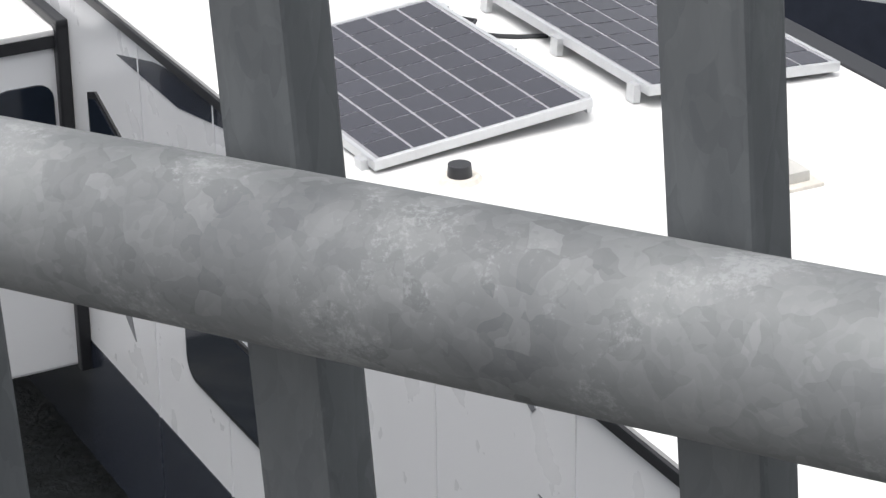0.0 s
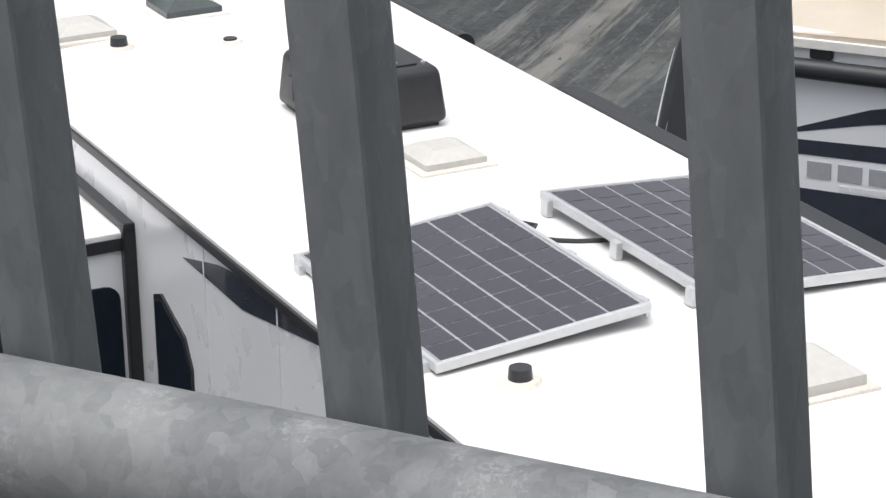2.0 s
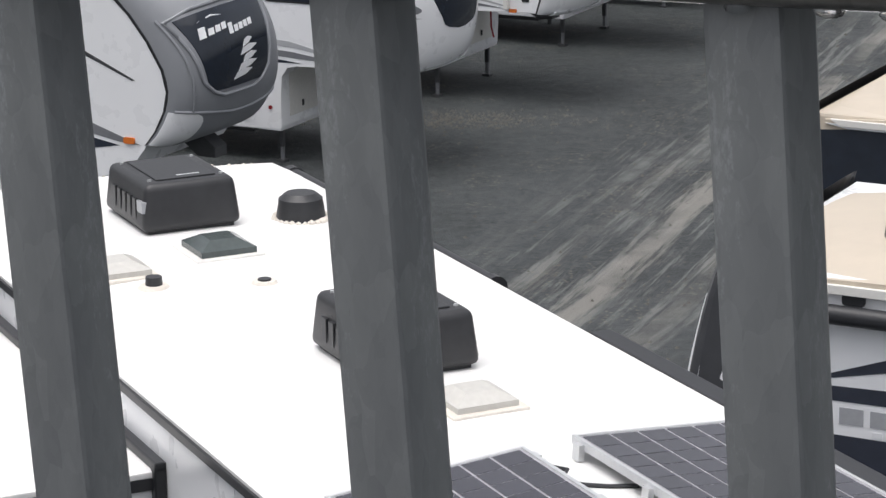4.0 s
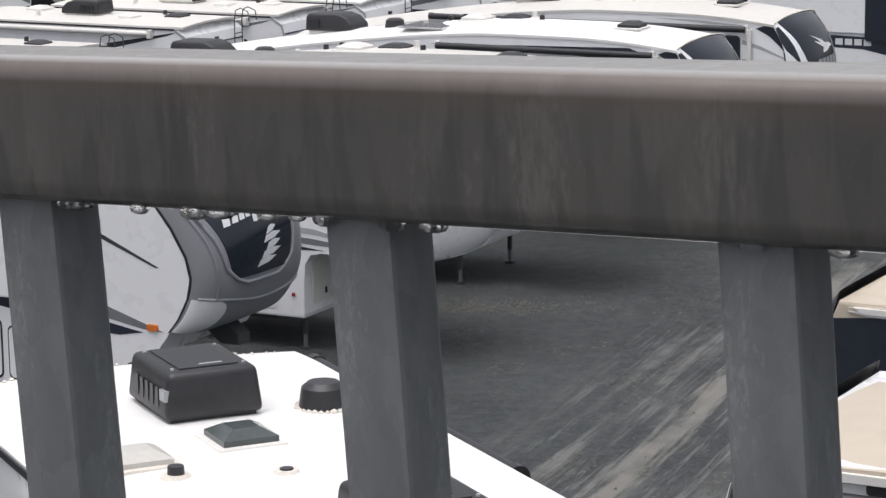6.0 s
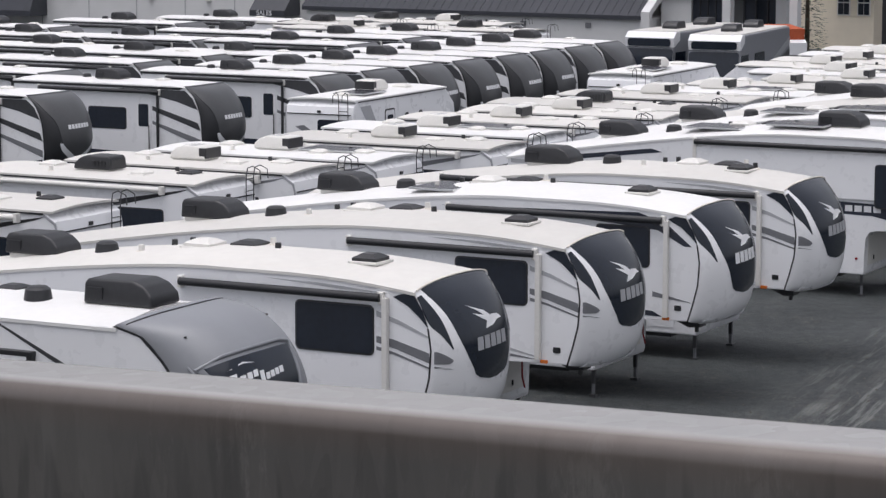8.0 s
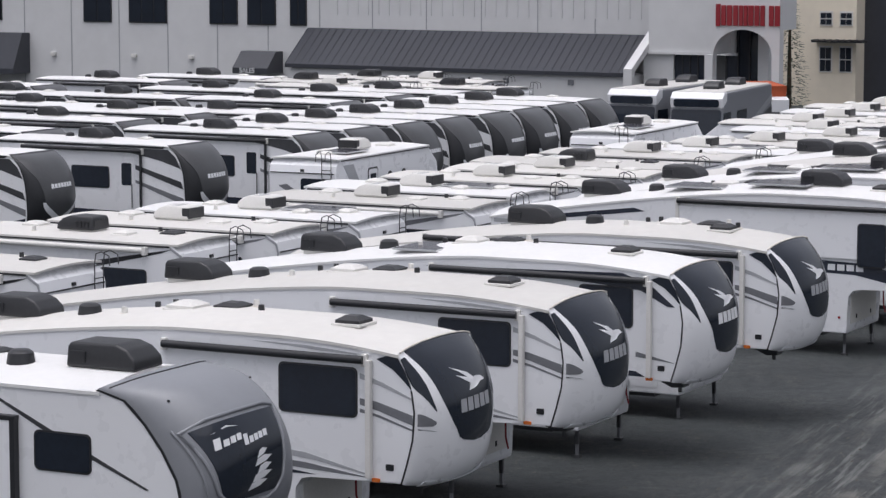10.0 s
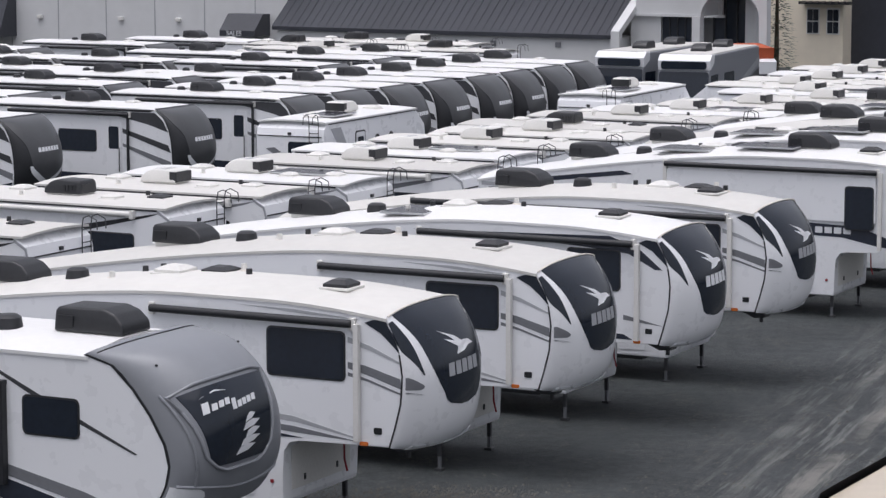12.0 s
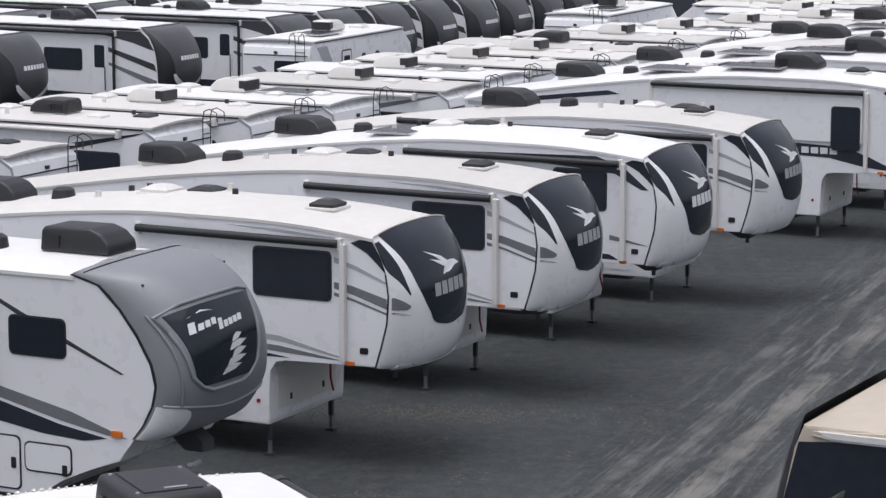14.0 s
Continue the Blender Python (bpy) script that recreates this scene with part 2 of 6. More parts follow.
def gravel():
    """Dark damp gravel with lighter, streaky wheel tracks along the aisle."""
    m = bpy.data.materials.new("damp_gravel")
    m.use_nodes = True
    nt = m.node_tree
    N, L = nt.nodes, nt.links
    b = N["Principled BSDF"]
    geo = N.new("ShaderNodeNewGeometry")

    def noise_tex(scale, detail, vec, rough=0.5):
        n = N.new("ShaderNodeTexNoise")
        n.inputs["Scale"].default_value, n.inputs["Detail"].default_value, n.inputs["Roughness"].default_value = scale, detail, rough
        L.new(vec, n.inputs["Vector"])
        return n.outputs["Fac"]

    def ramp(val, a, c, lo=0.0, hi=1.0):
        r = N.new("ShaderNodeMapRange")
        r.inputs["From Min"].default_value, r.inputs["From Max"].default_value = a, c
        r.inputs["To Min"].default_value, r.inputs["To Max"].default_value = lo, hi
        r.interpolation_type = "SMOOTHSTEP"
        L.new(val, r.inputs["Value"])
        return r.outputs[0]

    def math_node(op, a, c):
        n = N.new("ShaderNodeMath")
        n.operation = op
        for i, v in enumerate((a, c)):
            if isinstance(v, (int, float)):
                n.inputs[i].default_value = v
            else:
                L.new(v, n.inputs[i])
        return n.outputs[0]

    # aisle frame: x along the aisle, y across it
    mp = N.new("ShaderNodeMapping")
    mp.vector_type = "POINT"
    mp.inputs["Rotation"].default_value = (0, 0, radians(-69))
    L.new(geo.outputs["Position"], mp.inputs["Vector"])
    sep = N.new("ShaderNodeSeparateXYZ")
    L.new(mp.outputs[0], sep.inputs[0])
    squash = N.new("ShaderNodeMapping")
    squash.inputs["Scale"].default_value = (0.13, 2.0, 1)
    L.new(mp.outputs[0], squash.inputs["Vector"])
    streak = noise_tex(1.2, 7, squash.outputs[0], 0.65)
    wob = math_node("MULTIPLY_ADD", noise_tex(0.12, 3, mp.outputs[0]), 1.2)
    N[wob.node.name].inputs[2].default_value = -0.6
    across = math_node("ADD", sep.outputs[1], wob)
    # band of wheel tracks along the middle of the aisle
    lo = ramp(across, AISLE - 3.4, AISLE - 1.6)
    hi = ramp(across, AISLE + 0.8, AISLE + 2.6, 1.0, 0.0)
    band = math_node("MULTIPLY", lo, hi)
    fine = noise_tex(14, 8, geo.outputs["Position"], 0.7)
    stones = N.new("ShaderNodeTexVoronoi")
    stones.inputs["Scale"].default_value = 11
    L.new(geo.outputs["Position"], stones.inputs["Vector"])
    patchy = noise_tex(0.35, 5, geo.outputs["Position"])
    tr = math_node("MULTIPLY", math_node("MAXIMUM", ramp(streak, 0.48, 0.66), ramp(noise_tex(2.4, 8, squash.outputs[0], 0.7), 0.50, 0.62)), band)
    c1 = N.new("ShaderNodeMix")
    c1.data_type = "RGBA"
    c1.inputs[6].default_value, c1.inputs[7].default_value = (0.0145, 0.0178, 0.0192, 1), (0.070, 0.079, 0.082, 1)
    grit = noise_tex(3.2, 9, geo.outputs["Position"], 0.75)
    L.new(math_node("ADD", math_node("MULTIPLY", ramp(fine, 0.32, 0.68), 0.45), math_node("ADD", math_node("MULTIPLY", ramp(grit, 0.36, 0.64), 0.4), math_node("MULTIPLY", ramp(patchy, 0.4, 0.65), 0.25))), c1.inputs[0])
    c2 = N.new("ShaderNodeMix")
    c2.data_type = "RGBA"
    c2.inputs[7].default_value = (0.150, 0.156, 0.152, 1)
    L.new(math_node("MULTIPLY", tr, ramp(noise_tex(0.55, 6, geo.outputs["Position"], 0.65), 0.34, 0.58, 0.25, 1.0)), c2.inputs[0])
    L.new(c1.outputs[2], c2.inputs[6])
    # one sandy rut, broken along its length, and a second beside it
    thin = N.new("ShaderNodeMapping")
    thin.inputs["Scale"].default_value = (0.35, 4.5, 1)
    L.new(mp.outputs[0], thin.inputs["Vector"])
    scrape = noise_tex(1.6, 9, thin.outputs[0], 0.72)
    rut = None
    for at, half, hi2 in ((AISLE - 0.25, 0.22, 0.85), (AISLE + 0.75, 0.10, 0.40), (AISLE - 1.5, 0.22, 0.4)):
        off = math_node("ABSOLUTE", math_node("SUBTRACT", sep.outputs[1], at), 0.0)
        one = math_node("MULTIPLY", ramp(math_node("ADD", off, math_node("MULTIPLY", scrape, 1.3)), half + 0.50, half + 0.78, hi2, 0.0), ramp(noise_tex(0.22, 5, mp.outputs[0], 0.65), 0.34, 0.56))
        rut = one if rut is None else math_node("MAXIMUM", rut, one)
    c4 = N.new("ShaderNodeMix")
    c4.data_type = "RGBA"
    c4.inputs[7].default_value = (0.235, 0.228, 0.208, 1)
    L.new(rut, c4.inputs[0])
    L.new(c2.outputs[2], c4.inputs[6])
    c2 = c4
    # scattered pale stones
    sp = math_node("MULTIPLY", ramp(stones.outputs["Distance"], 0.34, 0.18), ramp(noise_tex(0.8, 4, geo.outputs["Position"]), 0.50, 0.64))
    c3 = N.new("ShaderNodeMix")
    c3.data_type = "RGBA"
    c3.inputs[7].default_value = (0.20, 0.18, 0.14, 1)
    L.new(math_node("MULTIPLY", sp, 0.55), c3.inputs[0])
    L.new(c2.outputs[2], c3.inputs[6])
    L.new(c3.outputs[2], b.inputs["Base Color"])
    b.inputs["Roughness"].default_value = 0.8
    bp = N.new("ShaderNodeBump")
    bp.inputs["Strength"].default_value, bp.inputs["Distance"].default_value = 0.9, 0.07
    L.new(math_node("ADD", fine, math_node("MULTIPLY", streak, band)), bp.inputs["Height"])
    L.new(bp.outputs[0], b.inputs["Normal"])
    return m


STONES = material("loose_stone", (0.105, 0.10, 0.088), 0.85, vary=0.5, scale=30)
AISLE = 10.3
GRAVEL = gravel()

# ---- building helpers ----
def part(name, bm, mat, parent=None, label="", smooth=False):
    """One bmesh as one mesh object, under a thing or a part."""
    bmesh.ops.recalc_face_normals(bm, faces=bm.faces)
    me = bpy.data.meshes.new(name)
    bm.to_mesh(me)
    bm.free()
    me.materials.append(mat)
    if smooth:
        me.shade_smooth()
        me.set_sharp_from_angle(angle=radians(38))
    ob = new(name, me)
    if parent is not None:
        ob.parent = parent
    if label:
        ob["label"] = label
    return ob


def box(x0, x1, y0, y1, z0, z1, bevel=0.0, seg=2, bm=None):
    target = bm or bmesh.new()
    m = Matrix.LocRotScale(((x0 + x1) / 2, (y0 + y1) / 2, (z0 + z1) / 2), None, (abs(x1 - x0), abs(y1 - y0), abs(z1 - z0)))
    g = bmesh.ops.create_cube(target, size=1, matrix=m)
    if bevel:
        edges = list({e for v in g["verts"] for e in v.link_edges})
        bmesh.ops.bevel(target, geom=edges, offset=bevel, segments=seg, profile=0.6, affect="EDGES")
    return target


def prism(points, y0, y1, bevel=0.0, bm=None):
    """A polygon in x, z, pulled from y0 to y1."""
    target = bm or bmesh.new()
    a = [target.verts.new((x, y0, z)) for x, z in points]
    b = [target.verts.new((x, y1, z)) for x, z in points]
    n = len(points)
    faces = [target.faces.new(a), target.faces.new(b[::-1])]
    for i in range(n):
        faces.append(target.faces.new((a[i], b[i], b[(i + 1) % n], a[(i + 1) % n])))
    if bevel:
        edges = list({e for f in faces[:2] for e in f.edges})
        bmesh.ops.bevel(target, geom=edges, offset=bevel, segments=2, profile=0.6, affect="EDGES")
    return target


def tube(path, r, sides=10, bm=None, close=False):
    """A round bar along a path of points."""
    target = bm or bmesh.new()
    pts = [Vector(p) for p in path]
    rings = []
    for i, p in enumerate(pts):
        if close:
            d = pts[(i + 1) % len(pts)] - pts[i - 1]
        else:
            d = pts[min(i + 1, len(pts) - 1)] - pts[max(i - 1, 0)]
        q = d.normalized().to_track_quat("Z", "Y")
        rings.append([target.verts.new(p + q @ Vector((r * math.cos(a), r * math.sin(a), 0))) for a in (2 * math.pi * k / sides for k in range(sides))])
    span = range(len(rings)) if close else range(len(rings) - 1)
    for i in span:
        A, B = rings[i], rings[(i + 1) % len(rings)]
        for k in range(sides):
            target.faces.new((A[k], A[(k + 1) % sides], B[(k + 1) % sides], B[k]))
    if not close:
        target.faces.new(rings[0][::-1])
        target.faces.new(rings[-1])
    return target


def cone(x, y, z0, z1, r0, r1, sides=20, bm=None, sx=1.0, sy=1.0):
    target = bm or bmesh.new()
    A = [target.verts.new((x + sx * r0 * math.cos(a), y + sy * r0 * math.sin(a), z0)) for a in (2 * math.pi * k / sides for k in range(sides))]
    B = [target.verts.new((x + sx * r1 * math.cos(a), y + sy * r1 * math.sin(a), z1)) for a in (2 * math.pi * k / sides for k in range(sides))]
    for k in range(sides):
        target.faces.new((A[k], A[(k + 1) % sides], B[(k + 1) % sides], B[k]))
    target.faces.new(A[::-1])
    target.faces.new(B)
    return target


def rounded(x0, x1, z0, z1, r, n=4):
    """Points of a rounded rectangle in x, z."""
    out = []
    for cx, cz, a0 in ((x1 - r, z1 - r, 0), (x0 + r, z1 - r, 90), (x0 + r, z0 + r, 180), (x1 - r, z0 + r, 270)):
        for k in range(n + 1):
            a = radians(a0 + 90 * k / n)
            out.append((cx + r * math.cos(a), cz + r * math.sin(a)))
    return out


def curve_at(rows, z):
    """Smooth value from rows of (z, value)."""
    if z <= rows[0][0]:
        return rows[0][1]
    for (a, va), (b, vb) in zip(rows, rows[1:]):
        if z <= b:
            i = rows.index((a, va))
            p = rows[i - 1] if i else (a, va)
            q = rows[i + 2] if i + 2 < len(rows) else (b, vb)
            ma = (vb - p[1]) / max(1e-6, b - p[0])
            mb = (q[1] - va) / max(1e-6, q[0] - a)
            h, t = b - a, (z - a) / (b - a)
            return (2 * t**3 - 3 * t * t + 1) * va + (t**3 - 2 * t * t + t) * h * ma + (3 * t * t - 2 * t**3) * vb + (t**3 - t * t) * h * mb
    return rows[-1][1]


class Cap:
    """The moulded front of a trailer: seam, nose and half width by height."""

    def __init__(self, seam, nose, half, p=2.3, q=1.7):
        self.seam, self.nose, self.half, self.p, self.q = seam, nose, half, p, q
        self.z0, self.z1 = nose[0][0], nose[-1][0]

    def at(self, v, z, off=0.0):
        xs, xc, w = curve_at(self.seam, z), curve_at(self.nose, z), curve_at(self.half, z)
        x = xs + (xc - xs) * max(0.0, 1 - abs(v) ** self.p) ** (1 / self.q)
        pt = Vector((x, v * w, z))
        if off:
            e = 0.02
            du = self.at(min(1, v + e), z) - self.at(max(-1, v - e), z)
            dz = self.at(v, min(self.z1, z + e)) - self.at(v, max(self.z0, z - e))
            n = du.cross(dz)
            if n.length > 1e-9:
                n.normalize()
                pt += n * off if n.x >= 0 or abs(n.x) < 0.3 else n * -off
        return pt

    def shell(self, z0=None, z1=None, nz=18, nv=24):
        bm = bmesh.new()
        z0, z1 = z0 or self.z0, z1 or self.z1
        vs = [math.sin(math.pi / 2 * (-1 + 2 * j / nv)) for j in range(nv + 1)]
        g = [[bm.verts.new(self.at(v, z0 + (z1 - z0) * i / nz)) for v in vs] for i in range(nz + 1)]
        for i in range(nz):
            for j in range(nv):
                bm.faces.new((g[i][j], g[i][j + 1], g[i + 1][j + 1], g[i + 1][j]))
        bm.faces.new(g[0][::-1])
        return bm

    def patch(self, left, right, z0, z1, off=0.012, nz=14, nv=12):
        """A panel on the cap between v = left(z) and right(z)."""
        bm = bmesh.new()
        g = []
        for i in range(nz + 1):
            z = z0 + (z1 - z0) * i / nz
            a, b = left(z), right(z)
            g.append([bm.verts.new(self.at(a + (b - a) * j / nv, z, off)) for j in range(nv + 1)])
        for i in range(nz):
            for j in range(nv):
                bm.faces.new((g[i][j], g[i][j + 1], g[i + 1][j + 1], g[i + 1][j]))
        r = bmesh.ops.extrude_face_region(bm, geom=bm.faces[:])
        for v in [e for e in r["geom"] if isinstance(e, bmesh.types.BMVert)]:
            v.co.x -= off * 1.5
        return bm

    def decal(self, points, off=0.02):
        bm = bmesh.new()
        top = [bm.verts.new(self.at(v, z, off)) for v, z in points]
        low = [bm.verts.new(self.at(v, z, off - 0.006)) for v, z in points]
        bm.faces.new(top)
        n = len(points)
        for i in range(n):
            bm.faces.new((top[i], top[(i + 1) % n], low[(i + 1) % n], low[i]))
        return bm


class Nose(Cap):
    """A moulded front lofted from its bottom lip (s = 0) to the roof joint (s = 1): rows of s, seam x, seam z, nose x, nose z."""

    def __init__(self, rows, half=1.22, p=2.4, q=1.5):
        self.cols = [[(r[0], r[k]) for r in rows] for k in (1, 2, 3, 4)]
        self.half, self.p, self.q = half, p, q
        self.z0, self.z1 = 0.0, 1.0

    def at(self, v, s, off=0.0):
        xs, zs, xn, zn = (curve_at(c, s) for c in self.cols)
        f = max(0.0, 1 - abs(v) ** self.p) ** (1 / self.q)
        pt = Vector((xs + (xn - xs) * f, v * self.half, zs + (zn - zs) * f))
        if off:
            e = 0.02
            dv = self.at(min(1, v + e), s) - self.at(max(-1, v - e), s)
            ds = self.at(v, min(1, s + e)) - self.at(v, max(0, s - e))
            n = dv.cross(ds)
            if n.length > 1e-9:
                pt += n.normalized() * off
        return pt

    def ring(self, edge, r, sides=8):
        """A moulded bead along a closed run of (v, s) points."""
        return tube([self.at(v, t, r * 0.35) for v, t in edge], r, sides, close=True)


def line(rows):
    return lambda z: curve_at(rows, z)


def ac_shell(L, W, H, z, x, y, taper=0.05, slope=0.36):
    """A rooftop air conditioner cover: sloped nose, tapered sides, rounded edges."""
    bm = bmesh.new()
    prof = [(-L / 2, 0), (L / 2, 0), (L / 2 - 0.02, H * 0.42), (L / 2 - 0.16, H * 0.80), (L / 2 - slope, H), (-L / 2 + 0.06, H * 0.97), (-L / 2 + 0.01, H * 0.80)]
    rows = []
    for s in (-1, 1):
        rows.append([bm.verts.new((x + px, y + s * (W / 2 - taper * (pz / H) ** 2), z + pz)) for px, pz in prof])
    n = len(prof)
    bm.faces.new(rows[0])
    bm.faces.new(rows[1][::-1])
    for i in range(n):
        bm.faces.new((rows[0][i], rows[1][i], rows[1][(i + 1) % n], rows[0][(i + 1) % n]))
    bmesh.ops.bevel(bm, geom=bm.edges[:], offset=0.045, segments=3, profile=0.6, affect="EDGES")
    return bm


def add_ac(root, x, y, z, mat=None, L=1.05, W=0.72, H=0.33, vents=False):
    mat = mat or BLACK_PLASTIC
    a = part("air_conditioner", ac_shell(L, W, H, z + 0.03, x, y),
             mat, root, "dark plastic rooftop air conditioner cover" if mat is BLACK_PLASTIC else "white rooftop air conditioner cover", True)
    part("base_gasket", box(x - L / 2 + 0.06, x + L / 2 - 0.06, y - W / 2 + 0.06, y + W / 2 - 0.06, z - 0.05, z + 0.05), WHITE_PLASTIC, a)
    if mat is WHITE_PLASTIC:
        part("end_grille", box(x - L / 2 - 0.01, x - L / 2 + 0.20, y - W / 2 + 0.01, y + W / 2 - 0.01, z + 0.05, z + H - 0.02, 0.02), BLACK_PLASTIC, a, "black louvred end")
        for k in range(3):
            part("louvre", box(x - 0.16 + 0.13 * k, x - 0.08 + 0.13 * k, y - W / 2 + 0.10, y + W / 2 - 0.10, z + H + 0.015, z + H + 0.028), GREY_MID, a)
    else:
        part("end_louvre", box(x - L / 2 - 0.004, x - L / 2 + 0.03, y - W / 2 + 0.08, y + W / 2 - 0.08, z + 0.09, z + H - 0.07, 0.006), BLACK_TRIM, a)
        part("side_grille", box(x - L / 2 + 0.08, x - L / 2 + 0.34, y - W / 2 - 0.004, y - W / 2 + 0.03, z + 0.10, z + H - 0.10, 0.006), BLACK_TRIM, a)
    if vents and mat is not WHITE_PLASTIC:
        for s in (-1, 1):
            for k in range(4):
                part("louvre", box(x - L * 0.38 + k * 0.1, x - L * 0.38 + k * 0.1 + 0.07, y + s * (W / 2 - 0.012), y + s * (W / 2 + 0.004), z + 0.10, z + 0.24), BLACK_TRIM, a)
    return a


def square_ac(root, x, y, z, L=0.88, W=0.74, H=0.36):
    """A boxy rooftop unit: upright ends, leaning sides, chamfered lid with screws and a side grille."""
    bm = box(x - L / 2, x + L / 2, y - W / 2, y + W / 2, z + 0.02, z + H)
    for v in bm.verts:
        if v.co.z > z + 0.2:
            v.co.x = x + (v.co.x - x) * 0.93
            v.co.y = y + (v.co.y - y) * 0.90
    bmesh.ops.bevel(bm, geom=bm.edges[:], offset=0.055, segments=3, profile=0.55, affect="EDGES")
    a = part("air_conditioner", bm, BLACK_PLASTIC, root, "boxy dark plastic rooftop air conditioner cover", True)
    part("lid_panel", box(x - L * 0.36, x + L * 0.38, y - W * 0.30, y + W * 0.30, z + H - 0.004, z + H + 0.010, 0.006), BLACK_TRIM, a)
    part("base_gasket", box(x - L / 2 + 0.05, x + L / 2 - 0.05, y - W / 2 + 0.05, y + W / 2 - 0.05, z - 0.05, z + 0.05), BLACK_TRIM, a)
    for sx in (-1, 1):
        for sy in (-1, 1):
            part("screw_cap", cone(x + sx * L * 0.34, y + sy * W * 0.36, z + H - 0.012, z + H + 0.012, 0.016, 0.013, 10), ALUMINIUM, a)
    part("maker_plate", box(x - L * 0.30, x - L * 0.27, y - 0.12, y + 0.05, z + H + 0.010, z + H + 0.014), ALUMINIUM, a)
    for k in range(5):
        part("grille_slat", box(x - L * 0.30 + 0.11 * k, x - L * 0.30 + 0.11 * k + 0.07, y + W / 2 - 0.045, y + W / 2 - 0.004, z + 0.09, z + 0.24, 0.004), BLACK_TRIM, a)
    part("grille_plate", box(x - L * 0.46, x - L * 0.34, y + W / 2 - 0.04, y + W / 2 - 0.002, z + 0.16, z + 0.24), LOGO_GREY, a)
    return a


def add_dome(root, x, y, z, mat=None, r=0.19, h=0.2):
    bm = cone(x, y, z - 0.02, z + h * 0.8, r, r * 0.86, 24)
    bm2 = cone(x, y, z + h * 0.8, z + h, r * 0.86, r * 0.6, 24, bm)
    return part("antenna_dome", bm2, mat or BLACK_PLASTIC, root, "", True)


def add_vent(root, x, y, z, mat, s=0.19, h=0.10, name="roof_vent"):
    """A square vent lid with a pyramid top on a sealed flange."""
    f = part(name, box(x - s - 0.05, x + s + 0.05, y - s - 0.05, y + s + 0.05, z - 0.03, z + 0.015, 0.01), SEALANT if mat is HAZY else WHITE_PLASTIC, root)
    bm = box(x - s, x + s, y - s, y + s, z + 0.01, z + h * 0.5)
    top = [v for v in bm.verts if v.co.z > z + h * 0.4]
    bmesh.ops.inset_region(bm, faces=[q for q in bm.faces if all(v in top for v in q.verts)], thickness=s * 0.72, depth=0)
    inner = [v for v in bm.verts if abs(v.co.x - x) < s * 0.5 and abs(v.co.y - y) < s * 0.5]
    for v in inner:
        v.co.z = z + h
    part("lid", bm, mat, f)
    return f


def add_pipe_stub(root, x, y, z, mat, r=0.055, h=0.12):
    base = part("plumbing_vent", cone(x, y, z - 0.02, z + 0.02, r * 2.1, r * 1.5, 14), SEALANT, root, "", True)
    part("vent_cap", cone(x, y, z, z + h, r, r * 0.9, 14), mat, base, "", True)
    return base


def add_window(root, sd, W, x0, x1, z0, z1, r=0.09, name="window", depth=0.02):
    """A radius-cornered window with a black frame and a dark pane, on the side sd = -1 or 1."""
    y = sd * W / 2
    fr = part(name, prism(rounded(x0, x1, z0, z1, r), y - sd * 0.03, y + sd * 0.014), BLACK_TRIM, root)
    part("pane", prism(rounded(x0 + 0.03, x1 - 0.03, z0 + 0.03, z1 - 0.03, r * 0.8), y - sd * 0.01, y + sd * depth), GLASS, fr)
    return fr


def side_panel(root, sd, W, points, mat, name, off=0.005, label=""):
    y = sd * W / 2
    return part(name, prism(points, y - sd * 0.02, y + sd * off), mat, root, label)


def add_wheel(root, x, y, r=0.36, w=0.22):
    bm = bmesh.new()
    g = bmesh.ops.create_cone(bm, cap_ends=True, segments=28, radius1=r, radius2=r, depth=w, matrix=Matrix.Translation((x, y, r)) @ Matrix.Rotation(radians(90), 4, "X"))
    bmesh.ops.bevel(bm, geom=[e for e in bm.edges if len(e.link_faces) == 2 and any(len(q.verts) > 8 for q in e.link_faces)], offset=0.04, segments=3, affect="EDGES")
    wheel = part("wheel", bm, RUBBER, root, "black trailer tyre", True)
    s = 1 if y > 0 else -1
    rim = bmesh.new()
    bmesh.ops.create_cone(rim, cap_ends=True, segments=20, radius1=r * 0.58, radius2=r * 0.5, depth=0.03, matrix=Matrix.Translation((x, y + s * (w / 2 + 0.004), r)) @ Matrix.Rotation(radians(-90 * s), 4, "X"))
    part("rim", rim, ALUMINIUM, wheel)
    return wheel


def add_leg(root, x, y, top):
    leg = part("landing_leg", box(x - 0.036, x + 0.036, y - 0.036, y + 0.036, 0.25, top, 0.006), STEEL, root)
    part("inner_tube", box(x - 0.026, x + 0.026, y - 0.026, y + 0.026, 0.04, 0.3), GREY_STRIPE, leg)
    part("foot", box(x - 0.075, x + 0.075, y - 0.075, y + 0.075, -0.03, 0.04, 0.008), STEEL, leg)
    return leg


